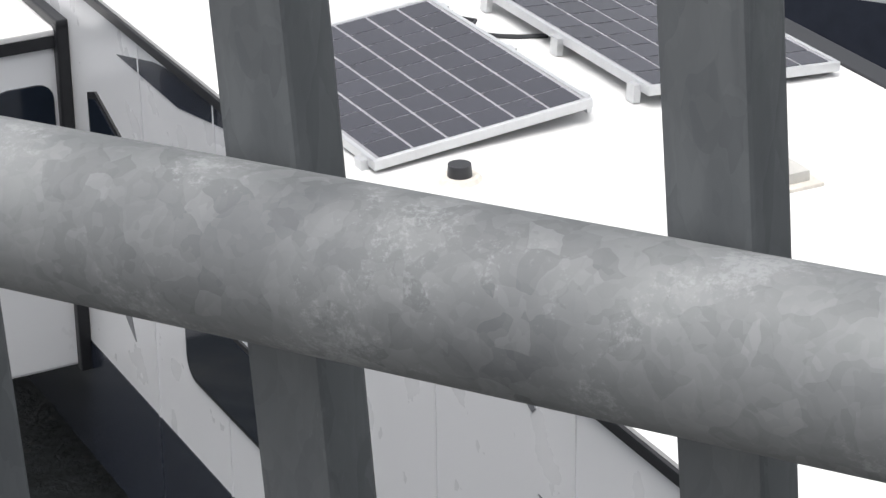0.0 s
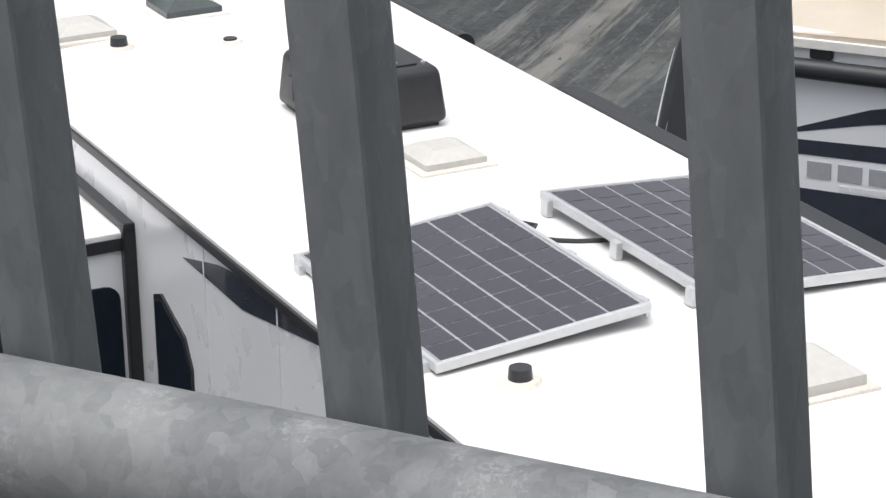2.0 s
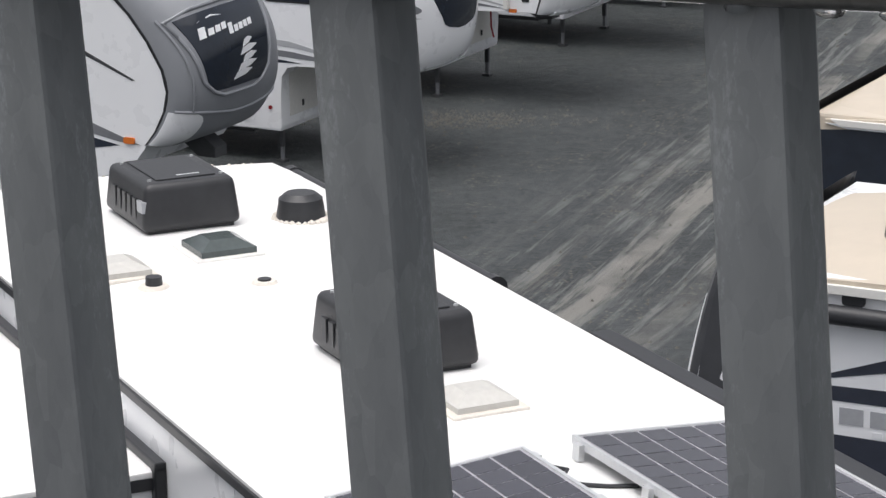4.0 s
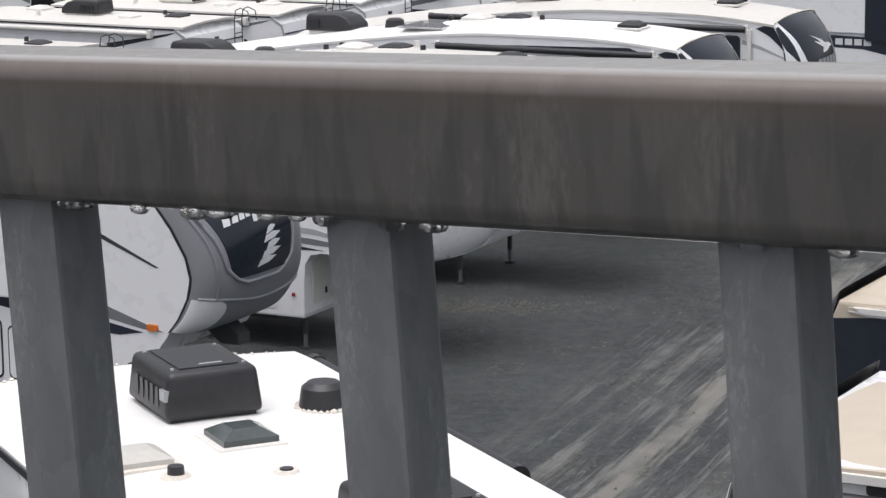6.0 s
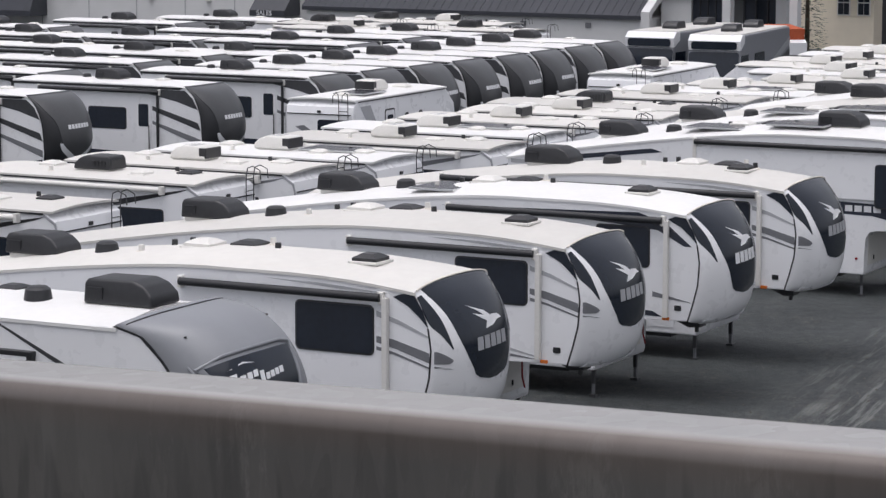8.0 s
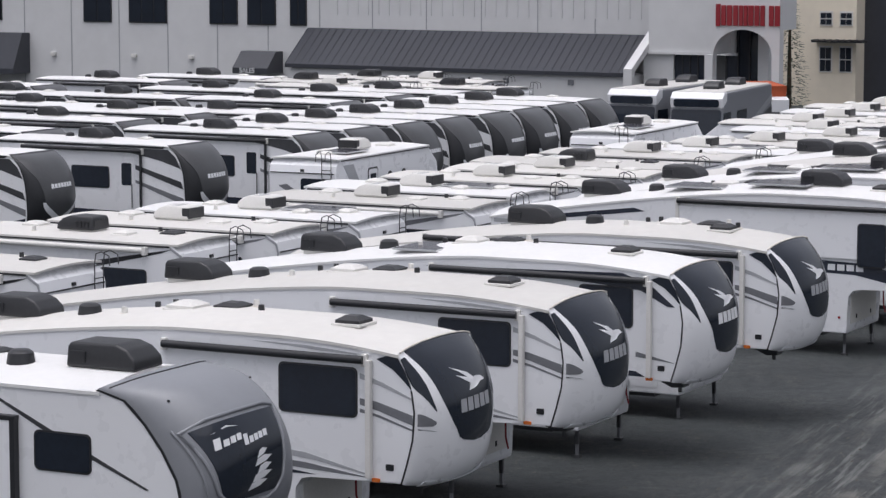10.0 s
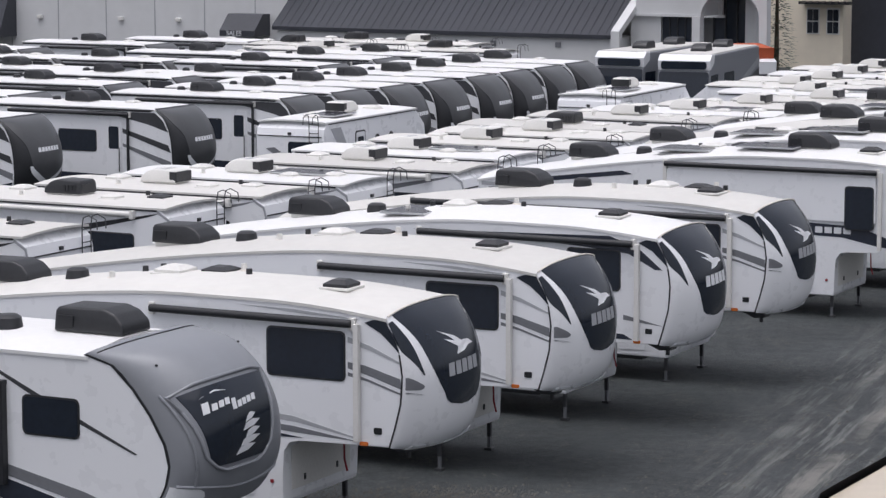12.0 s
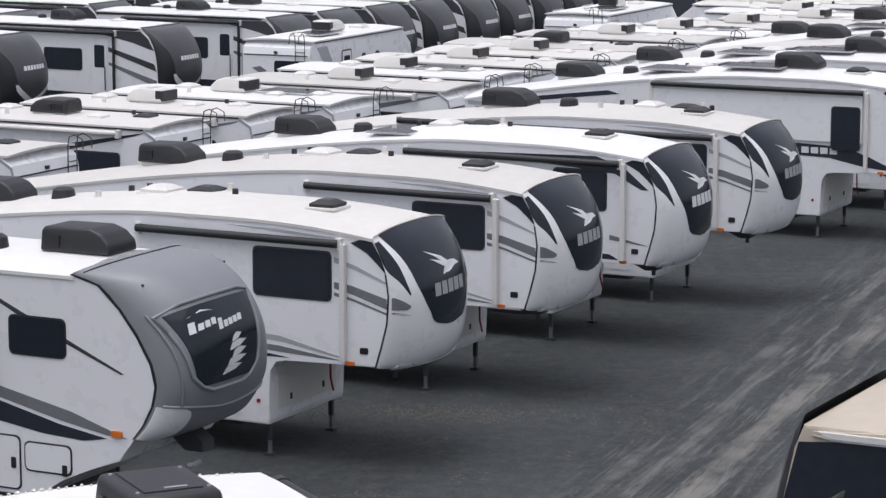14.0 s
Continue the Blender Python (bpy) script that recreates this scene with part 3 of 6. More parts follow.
def roof_slab(x0, x1, W, z, crown, front_drop=0.0, overhang=0.02, t=0.05, n=10, nx=16, nose=1.2, rear_drop=0.0):
    """A crowned roof membrane; the front bends down towards the cap."""
    bm = bmesh.new()
    grid = []
    for i in range(nx + 1):
        x = x0 + (x1 - x0) * i / nx
        d = max(0.0, (x - (x1 - nose)) / nose)
        zz = z - front_drop * d * d - rear_drop * max(0.0, (-x - 2.0) / 6.6) ** 1.45
        row = []
        for j in range(n + 1):
            v = -1 + 2 * j / n
            row.append(bm.verts.new((x, v * (W / 2 + overhang), zz + crown * (1 - v * v))))
        grid.append(row)
    for i in range(nx):
        for j in range(n):
            bm.faces.new((grid[i][j], grid[i][j + 1], grid[i + 1][j + 1], grid[i + 1][j]))
    r = bmesh.ops.extrude_face_region(bm, geom=bm.faces[:])
    for v in [e for e in r["geom"] if isinstance(e, bmesh.types.BMVert)]:
        v.co.z -= t
    return bm


def ladder(root, x, y0, y1, z0, z1, hoop=0.28):
    """A tubular rear ladder with hooped top."""
    lad = part("ladder", tube([(x + 0.10, y0, z0), (x + 0.10, y0, z1), (x + 0.06, y0, z1 + hoop * 0.8), (x - 0.08, y0, z1 + hoop), (x - 0.28, y0, z1 + hoop * 0.7), (x - 0.3, y0, z1 - 0.02)], 0.014, 8), STEEL, root, "", True)
    part("ladder_rail", tube([(x + 0.10, y1, z0), (x + 0.10, y1, z1), (x + 0.06, y1, z1 + hoop * 0.8), (x - 0.08, y1, z1 + hoop), (x - 0.28, y1, z1 + hoop * 0.7), (x - 0.3, y1, z1 - 0.02)], 0.014, 8), STEEL, lad, "", True)
    k = 0
    z = z0 + 0.15
    while z < z1:
        part("rung", tube([(x + 0.10, y0, z), (x + 0.10, y1, z)], 0.013, 8), STEEL, lad, "", True)
        z += 0.28
    return lad


def awning(root, sd, W, x0, x1, z, mat=None, arm_x=None, z_low=1.7, arm=True):
    """A rolled awning under the roof edge with end castings and a folded arm."""
    y = sd * (W / 2 + 0.09)
    a = part("awning", tube([(x0, y, z), (x1, y, z)], 0.065, 14), mat or BLACK_TRIM, root, "rolled dark fabric awning", True)
    for x in (x0, x1):
        part("end_casting", box(x - 0.05, x + 0.05, min(y, y - sd * 0.09), max(y + sd * 0.06, y - sd * 0.09), z - 0.11, z + 0.09, 0.02), WHITE_PLASTIC, a)
    if arm:
        for x in ([arm_x] if arm_x is not None else [x0, x1]):
            part("awning_arm", box(x - 0.045, x + 0.045, min(y + sd * 0.02, y - sd * 0.08), max(y + sd * 0.02, y - sd * 0.08), z_low, z, 0.012), WHITE_PLASTIC, a)
    return a


def bird_logo(cap, root, v, z, s, mat=None, tall=1.0):
    """A winged emblem as plain blades, with a bar for the name below."""
    mat = mat or LOGO
    blades = [[(-1.0, 0.75), (-0.1, 0.42), (0.35, 0.1), (0.0, 0.12), (-0.55, 0.5)],
              [(-0.85, 0.42), (-0.1, 0.22), (0.2, -0.05), (-0.1, 0.0), (-0.5, 0.22)],
              [(-0.1, 0.05), (0.3, 0.22), (0.75, 0.18), (1.0, 0.0), (0.6, -0.02), (0.2, -0.18), (-0.35, -0.25)]]
    em = None
    for b in blades:
        o = part("emblem" if em is None else "emblem_blade", cap.decal([(v + s * 0.25 * a, z + (0.10 if tall == 1.0 else 0.0) + s * 0.24 * tall * c) for a, c in b]), mat, em or root)
        em = em or o
    return em


def name_bars(cap, root, v, z, w, h, mat, n=5):
    """Unlettered bars in place of a maker's name."""
    first = None
    for k in range(n):
        a = v - w / 2 + w * k / n
        lo, hi = (0.0, 0.85)
        sl = 0.10 * k / n
        o = part("name_bar", cap.decal([(a, z + h * (lo + sl)), (a + w / n * 0.78, z + h * (lo + sl)), (a + w / n * 0.90, z + h * (hi + sl)), (a + w / n * 0.14, z + h * (hi + sl))]), mat, first or root)
        first = first or o
    return first


def side_bars(root, sd, W, x, z, w, h, mat, n=5, slant=0.0):
    first = None
    y = sd * W / 2
    for k in range(n):
        a = x + w * k / n
        b = a + w / n * 0.78
        o = part("name_bar", prism([(a, z), (b, z), (b + slant, z + h), (a + slant, z + h)], y - sd * 0.01, y + sd * 0.007), mat, first or root)
        first = first or o
    return first


def thing(name, label, category, group=""):
    root = new(name)
    root.empty_display_size = 0.3
    return tagged(root, label, category, group)

# ---- setting: ground ----
def ground_height(x, y):
    """The lot is level beyond 34 m and rises to a pad beside the bridge."""
    t = min(1.0, max(0.0, (34 - y) / 13))
    return 1.45 * t * t * (3 - 2 * t)


def build_ground():
    bm = bmesh.new()
    ys = [-3000, -600, -120, -30] + [i * 0.75 for i in range(0, 94)] + [80, 100, 130, 170, 250, 500, 1200, 4000]
    xs = [-4000, -1000, -300, -100, -50] + [-30 + i * 1.0 for i in range(0, 71)] + [60, 100, 300, 1000, 4000]
    g = []
    for y in ys:
        row = []
        for x in xs:
            rut = 0.035 * noise.noise(Vector((x * 0.5, y * 0.35, 0))) if -30 < x < 42 and 0 < y < 72 else 0
            row.append(bm.verts.new((x, y, ground_height(x, y) + rut)))
        g.append(row)
    for i in range(len(ys) - 1):
        for j in range(len(xs) - 1):
            bm.faces.new((g[i][j], g[i][j + 1], g[i + 1][j + 1], g[i + 1][j]))
    return tagged(part("ground", bm, GRAVEL, None, "", True), "dark damp gravel lot with pale wheel tracks", "ground", kind="structure")


build_ground()


def scattered_stones():
    """Loose pale stones and leaves of gravel, thickest in a drift between the trailers."""
    rng = random.Random(12)
    bm = bmesh.new()
    for k in range(1900):
        if k < 1000:
            x, y = 0.6 + rng.gauss(0, 1.25), 45.0 + rng.gauss(0, 0.42)
        else:
            y = 30 + 32 * rng.random() ** 1.2
            x = (y - 43.5) * 0.52 + 1.0 + 9.0 * rng.random()
        q = 0.012 + 0.026 * rng.random() ** 2
        c = Vector((x, y, ground_height(x, y) + 0.035 * noise.noise(Vector((x * 0.5, y * 0.35, 0))) + q * 0.25))
        a = rng.random() * 6.283
        ring = [bm.verts.new(c + Vector((q * (0.8 + 0.5 * rng.random()) * math.cos(a + i * 1.257), q * (0.8 + 0.5 * rng.random()) * math.sin(a + i * 1.257), -q * 0.4))) for i in range(5)]
        tip = bm.verts.new(c + Vector((q * 0.2, 0, q * 0.75)))
        for i in range(5):
            bm.faces.new((ring[i], ring[(i + 1) % 5], tip))
    return tagged(part("loose_stones", bm, STONES), "small pale loose stones scattered on dark gravel", "stones", kind="stuff")


scattered_stones()


# ---- bridge deck and railing ----
def build_railing():
    """A galvanized bridge railing: box top rail, square balusters, round lower rail on the near side."""
    al = radians(-33.5)
    rise = 0.039
    ux = Vector((math.cos(al), math.sin(al), rise)).normalized()
    uy = Vector((0.552, 0.834, 0)).normalized()
    uz = ux.cross(uy)
    m = Matrix((ux, uy, uz)).transposed().to_4x4()
    m.translation = (0, 1.15, ZB)
    root = thing("bridge_railing", "weathered galvanized steel railing with square balusters, wet with drops", "railing")
    root.matrix_world = m
    outline = []
    for (ya, za), (yb, zb) in zip(rounded(-0.012, 0.046, 0.003, 0.0730, 0.011, 6), rounded(-0.012, 0.046, 0.003, 0.0730, 0.011, 6)[1:] + rounded(-0.012, 0.046, 0.003, 0.0730, 0.011, 6)[:1]):
        outline.append((ya, za))
        if abs(ya - yb) + abs(za - zb) > 0.02:
            outline += [(ya + (yb - ya) * 0.03, za + (zb - za) * 0.03), (ya + (yb - ya) * 0.97, za + (zb - za) * 0.97)]
    rail = prism(outline, -3.2, 3.2)
    for v in rail.verts:
        v.co = Vector((v.co.y, v.co.x, v.co.z))
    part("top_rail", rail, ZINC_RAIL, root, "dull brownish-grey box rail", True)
    bm = tube([(-3.2 + i * 0.4, -0.035, -0.360) for i in range(17)], 0.0345, 40)
    part("handrail_pipe", bm, ZINC, root, "round spangled zinc pipe", True)
    w = 0.0350
    lean = 0.034
    mesh = None
    for k in range(-14, 15):
        s = -0.0372 + 0.196 * k
        if mesh is None:
            b = box(-w / 2, w / 2, 0, w, -1.02, 0.008, 0.003, 2)
            for v in b.verts:
                v.co.x -= lean * (v.co.z + 0.0)
            o = part("baluster", b, ZINC_POST, root, "square galvanized tube", False)
            mesh = o.data
        else:
            o = new("baluster", mesh)
            o.parent = root
        o.location = (s, 0, 0)
    kerb = box(-3.2, 3.2, -0.10, 0.20, -1.25, -1.01, 0.01)
    part("kerb", kerb, CONCRETE, root)
    return root


ZB = 9.76
build_railing()


def build_drops():
    """Water hanging under the pipe and the top rail."""
    al = radians(-33.5)
    ux = Vector((math.cos(al), math.sin(al), 0.039)).normalized()
    uy = Vector((0.552, 0.834, 0)).normalized()
    o = Vector((0, 1.15, ZB))
    rng = random.Random(4)
    bm = bmesh.new()

    def drop(s, y, z, r, wide):
        c = o + ux * s + uy * y + Vector((0, 0, z))
        mm = Matrix.Translation(c) @ Matrix.Rotation(al, 4, "Z") @ Matrix.Diagonal((wide, 0.9, 0.75, 1))
        bmesh.ops.create_icosphere(bm, subdivisions=2, radius=r, matrix=mm)
    for s, r, wd in ((-0.118, 0.0042, 2.0), (-0.058, 0.0048, 1.5), (-0.045, 0.0042, 1.3), (0.02, 0.0045, 1.1), (-0.17, 0.004, 1.5), (0.11, 0.0038, 1.2), (0.19, 0.004, 1.4), (-0.25, 0.004, 1.3)):
        drop(s, -0.035, -0.360 - 0.0340, r * 1.45, wd)
    for k in range(26):
        drop(-0.30 + 0.6 * rng.random(), -0.004 + 0.006 * rng.random(), 0.0025, 0.0030 + 0.0022 * rng.random(), 1.3 + 0.8 * rng.random())
    return tagged(part("water_drops", bm, WATER, None, "", True), "clear water drops hanging under the rails", "water drops", kind="stuff")


build_drops()


def build_deck():
    bm = bmesh.new()
    m = Matrix.Translation((0, 1.15, ZB)) @ Matrix.Rotation(radians(-33.5), 4, "Z")
    box(-30, 30, -9, 0.25, -1.6, -1.22, 0.0, bm=bm)
    bm.transform(m)
    part_ob = tagged(part("bridge_deck", bm, CONCRETE), "grey concrete bridge deck", "bridge deck", kind="structure")
    ab = bmesh.new()
    box(-30, 30, -8.5, -0.2, -12.0, -1.6, bm=ab)
    ab.transform(m)
    tagged(part("abutment_wall", ab, CONCRETE), "grey concrete abutment under the deck", "wall", kind="structure")
    return part_ob


build_deck()


# ---- trailers ----
J_SEAM = [(1.94, 1.66), (2.04, 1.98), (2.14, 2.36), (2.17, 2.80), (2.12, 3.14), (2.02, 3.42), (1.88, 3.66)]
J_CAP = Nose([(0.0, 1.94, 1.66, 2.15, 1.58), (0.08, 1.97, 1.75, 2.37, 1.64), (0.2, 2.04, 1.98, 2.54, 1.86), (0.4, 2.14, 2.36, 2.63, 2.30),
              (0.6, 2.17, 2.80, 2.62, 2.82), (0.75, 2.12, 3.14, 2.49, 3.22), (0.88, 2.02, 3.42, 2.25, 3.57), (1.0, 1.87, 3.70, 1.92, 3.83)])


def fifth_wheel(label, roof_mat=WHITE_ROOF, style="arc", L=9.5, ac_x=-6.05, sd=-1, awn=(-2.4, 1.31), panel=False, logo=LOGO):
    """A fifth-wheel trailer: stepped body, moulded cap, crowned roof. Origin on the ground under the front of its lower body."""
    W = 2.44
    r = thing("fifth_wheel_trailer", label, "trailer", "trailers parked nose-out in a row")
    prof = [(-L, 0.55), (-0.02, 0.55), (0.0, 0.62), (0.0, 1.45), (0.12, 1.62), (0.3, 1.66)] + J_SEAM + [(1.6, 3.69), (1.2, 3.745), (0.7, 3.79), (0.0, 3.825), (-0.5, 3.835), (-2.0, 3.84), (-4.0, 3.71), (-5.6, 3.53), (-7.3, 3.29), (-8.6, 3.09), (-L, 3.84 - 0.75 * ((L - 2.0) / 6.6) ** 1.45)]
    part("body", prism(prof, -W / 2, W / 2, 0.03), WHITE, r, "white fibreglass side walls")
    part("front_cap", J_CAP.shell(nz=30, nv=32), WHITE, r, "curved white moulded cap", True)
    part("roof", roof_slab(-L - 0.03, 1.89, W, 3.86, 0.14, 0.17, nx=30, nose=2.4, rear_drop=0.75), roof_mat, r, "", True)
    # front panel with a shallow V at its foot, side glass running back over the seam
    low = 0.33 if style == "swoop" else 0.375
    sh = line([(low, 0.10), (low + 0.012, 0.26), (low + 0.035, 0.40), (low + 0.10, 0.485), (0.53, 0.56), (0.66, 0.68), (0.8, 0.755), (0.88, 0.81), (1.0, 0.90)])
    part("cap_panel", J_CAP.patch(lambda z: -sh(z), sh, low, 0.995, 0.010, 28, 20), GLASS if style != "charcoal" else CHARCOAL, r, "glossy black front panel", True)
    part("apron_sealant", tube([J_CAP.at(-0.97 + 1.94 * k / 30, 0.995, 0.012) for k in range(31)], 0.016, 6), SEALANT, r, "", True)
    part("chin_lip", J_CAP.patch(lambda z: -0.80, lambda z: 0.80, 0.01, 0.085, 0.028, 5, 20), WHITE, r, "proud white lower lip", True)
    for sg in (-1, 1):
        a, b = line([(0.60, 0.79), (0.68, 0.825), (0.8, 0.865), (0.96, 0.94)]), line([(0.60, 0.80), (0.68, 0.89), (0.77, 0.985), (0.96, 0.998)])
        part("side_glass", J_CAP.patch((lambda z, a=a, g=sg: g * a(z)), (lambda z, b=b, g=sg: g * b(z)), 0.60, 0.96, 0.008, 14, 5), GLASS, r, "", True)
        part("side_glass", prism([(1.50, 3.60), (1.66, 3.66), (1.865, 3.655), (2.01, 3.42), (2.11, 3.16), (1.97, 3.30), (1.78, 3.46)], sg * (W / 2 - 0.02), sg * (W / 2 + 0.008)), GLASS, r)
    bird_logo(J_CAP, r, 0.0, 0.715, 1.5, LOGO, 0.40)
    name_bars(J_CAP, r, 0.0, 0.565, 0.80, 0.090, logo if logo is LOGO else LOGO_GREY, 5)
    # seam and side graphics
    run = J_SEAM[:5]
    side_panel(r, sd, W, [(x - 0.022, z + 0.006) for x, z in run] + [(x + 0.006, z) for x, z in run[::-1]], BLACK_TRIM, "seam_strip", 0.006)
    if style == "arc":
        side_panel(r, sd, W, [(-1.6, 2.13), (0.2, 2.02), (1.3, 1.78), (1.42, 1.74), (0.3, 1.92), (-1.6, 2.05)], SILVER_STRIPE, "stripe")
        side_panel(r, sd, W, [(-2.2, 1.98), (0.2, 1.86), (1.42, 1.71), (0.2, 1.76), (-2.2, 1.9)], GREY_STRIPE, "stripe")
        side_panel(r, sd, W, [(-3.0, 1.82), (0.0, 1.72), (0.4, 1.68), (0.0, 1.67), (-3.0, 1.67)], NAVY, "stripe")
        side_panel(r, sd, W, [(1.20, 2.96), (1.5, 2.93), (2.13, 2.76), (2.14, 2.60), (1.55, 2.78), (1.20, 2.86)], GREY_STRIPE, "stripe")
        side_panel(r, sd, W, [(1.20, 2.80), (1.55, 2.72), (2.13, 2.54), (2.13, 2.51), (1.55, 2.68), (1.20, 2.74)], GREY_STRIPE, "stripe")
        part("cap_stripe", J_CAP.patch(lambda z: -0.985, line([(0.505, -0.86), (0.525, -0.80), (0.555, -0.86), (0.595, -0.975)]), 0.508, 0.592, 0.007, 8, 4), GREY_STRIPE, r, "", True)
        part("cap_stripe", J_CAP.decal([(-0.985, 0.492), (-0.90, 0.485), (-0.80, 0.474), (-0.90, 0.476), (-0.985, 0.482)], 0.008), GREY_STRIPE, r)
        side_panel(r, sd, W, [(1.20, 3.36), (1.6, 3.24), (2.13, 3.02), (2.13, 2.99), (1.6, 3.17), (1.20, 3.27)], SILVER_STRIPE, "stripe")
        side_panel(r, sd, W, [(-0.8, 3.74), (0.2, 3.73), (1.45, 3.64), (0.5, 3.66), (-0.1, 3.70)], SILVER_STRIPE, "stripe")
    elif style == "swoop":
        side_panel(r, sd, W, [(-3.4, 3.60), (0.9, 3.70), (1.5, 3.50), (2.0, 3.1), (1.85, 3.1), (1.3, 3.38), (0.4, 3.46), (-0.2, 3.5)], NAVY, "stripe")
        side_panel(r, sd, W, [(1.20, 2.2), (2.04, 2.02), (1.2, 2.1)], GREY_STRIPE, "stripe")
        side_panel(r, sd, W, [(-3.0, 1.95), (1.2, 1.82), (1.4, 1.72), (-3.0, 1.75)], NAVY, "stripe")
    win = (-0.27, 1.16) if style == "arc" else (0.0, 1.14)
    if style == "band":
        win = (0.25, 0.98)
        side_panel(r, sd, W, [(-8.3, 3.02), (-5.6, 3.34), (-5.3, 3.26), (-8.0, 2.94)], NAVY, "stripe")
        side_panel(r, sd, W, [(-9.3, 2.76), (-4.6, 3.02), (-4.6, 2.96), (-9.3, 2.70)], GREY_STRIPE, "stripe")
        side_panel(r, sd, W, [(-9.5, 2.9), (-4.6, 2.80), (-4.6, 2.62), (-9.5, 2.8)], SILVER_STRIPE, "stripe")
        side_panel(r, sd, W, [(-1.2, 2.32), (0.6, 2.26), (1.2, 2.05), (1.98, 1.72), (1.1, 1.80), (0.2, 1.98), (-1.2, 2.02)], NAVY, "band")
        side_bars(r, sd, W, -0.5, 2.07, 0.95, 0.15, LOGO, 4)
        sl = part("slide_out", box(-4.4, 1.02, sd * (W / 2 + 0.06), sd * W / 2, 2.36, 3.46, 0.02), WHITE, r)
        part("slide_trim", box(-4.46, -4.36, sd * (W / 2 + 0.075), sd * W / 2, 2.34, 3.50, 0.01), WHITE_PLASTIC, sl)
    add_window(r, sd, W + (0.12 if style == "band" else 0), win[0], win[1], 2.64 if style != "band" else 2.18, 3.44 if style != "band" else 3.24)
    side_panel(r, sd, W, rounded(1.66, 1.80, 1.86, 1.96, 0.015, 2), BLACK_TRIM, "vent_grille", 0.012)
    side_panel(r, sd, W, rounded(1.42, 1.56, 1.66, 1.72, 0.015, 2), AMBER, "marker_light", 0.03, "amber clearance lamp")
    awning(r, sd, W, awn[0], awn[1], 3.58, arm_x=awn[1] + 0.08, z_low=1.72)
    # lower body
    side_panel(r, sd, W, rounded(-1.6, -0.5, 0.68, 1.42, 0.06), WHITE, "compartment_door", 0.012)
    side_panel(r, sd, W, rounded(-1.05, -0.98, 0.98, 1.1, 0.01, 1), BLACK_TRIM, "latch", 0.025)
    front = part("front_recess", box(0.0, 0.012, -0.95, 0.95, 0.75, 1.5, 0.004, 1), WHITE_PLASTIC, r)
    for yy in (-0.55, 0.5):
        part("hasp", box(0.012, 0.03, yy - 0.02, yy + 0.02, 0.85, 0.95), BLACK_TRIM, front)
    side_panel(r, sd, W, rounded(-0.22, -0.16, 0.9, 0.96, 0.02, 2), RED, "reflector", 0.02)
    for y in (-1.0, 1.0):
        add_leg(r, -0.12, y, 0.8)
    part("chassis", box(-L + 0.2, -0.7, -0.9, 0.9, 0.42, 0.56), STEEL, r)
    pin = part("king_pin_box", prism([(0.9, 1.65), (1.6, 1.65), (1.75, 1.5), (1.75, 1.38), (1.5, 1.36), (1.2, 1.5)], -0.16, 0.16, 0.02), STEEL, r)
    part("king_pin", cone(1.62, 0, 1.26, 1.38, 0.04, 0.04, 12), STEEL, pin)
    part("breakaway_cable", tube([(0.6, -0.3, 1.64), (0.62, -0.32, 1.2), (0.66, -0.3, 1.0)], 0.018, 6), RED, pin, "red cable")
    for x in (-L + 3.2, -L + 4.1):
        for y in (-1.08, 1.08):
            add_wheel(r, x, y)
    # roof fittings
    def zr(x):
        return 3.985 - 0.75 * max(0.0, (-x - 2.0) / 6.6) ** 1.45
    add_ac(r, ac_x, 0, zr(ac_x), L=1.12, H=0.36)
    add_dome(r, ac_x + 1.5, -0.25, zr(ac_x + 1.5), r=0.21, h=0.17)
    add_vent(r, ac_x + 3.2, 0.15, zr(ac_x + 3.2), WHITE_PLASTIC, 0.26, 0.13)
    add_vent(r, ac_x + 3.9, 0.45, zr(ac_x + 3.9) - 0.02, BLACK_PLASTIC, 0.24, 0.10)
    add_vent(r, 0.55, -0.25, zr(0.5) - 0.01, BLACK_PLASTIC, 0.22, 0.13)
    for dx, yy, mt in ((2.5, 0.3, BLACK_PLASTIC), (2.3, -0.4, WHITE_PLASTIC), (4.2, 0.7, WHITE_PLASTIC), (2.7, 0.55, BLACK_PLASTIC), (4.6, 0.2, BLACK_PLASTIC)):
        add_pipe_stub(r, ac_x + dx, yy, zr(ac_x + dx) - 0.02, mt)
    if style == "band":
        add_ac(r, -1.0, 0, zr(-1.0), L=1.12, H=0.36)
        for px in (-4.9, -2.7):
            p = part("solar_panel", box(px, px + 1.5, -0.9, 0.3, zr(px + 0.7) + 0.03, zr(px + 0.7) + 0.07), ALUMINIUM, r)
            part("cell_field", box(px + 0.03, px + 1.47, -0.87, 0.27, zr(px + 0.7) + 0.07, zr(px + 0.7) + 0.074), CELL, p)
    if panel:
        p = part("solar_panel", box(ac_x + 2.0, ac_x + 3.0, -1.05, 0.25, zr(ac_x + 2) + 0.02, zr(ac_x + 2) + 0.06), ALUMINIUM, r)
        part("cell_field", box(ac_x + 2.03, ac_x + 2.97, -1.02, 0.22, zr(ac_x + 2) + 0.06, zr(ac_x + 2) + 0.064), CELL, p)
    return r


def place(root, x, y, heading, z=None):
    root.matrix_world = pose(x, y, ground_height(x, y) if z is None else z, 0, 0, heading)
    return root


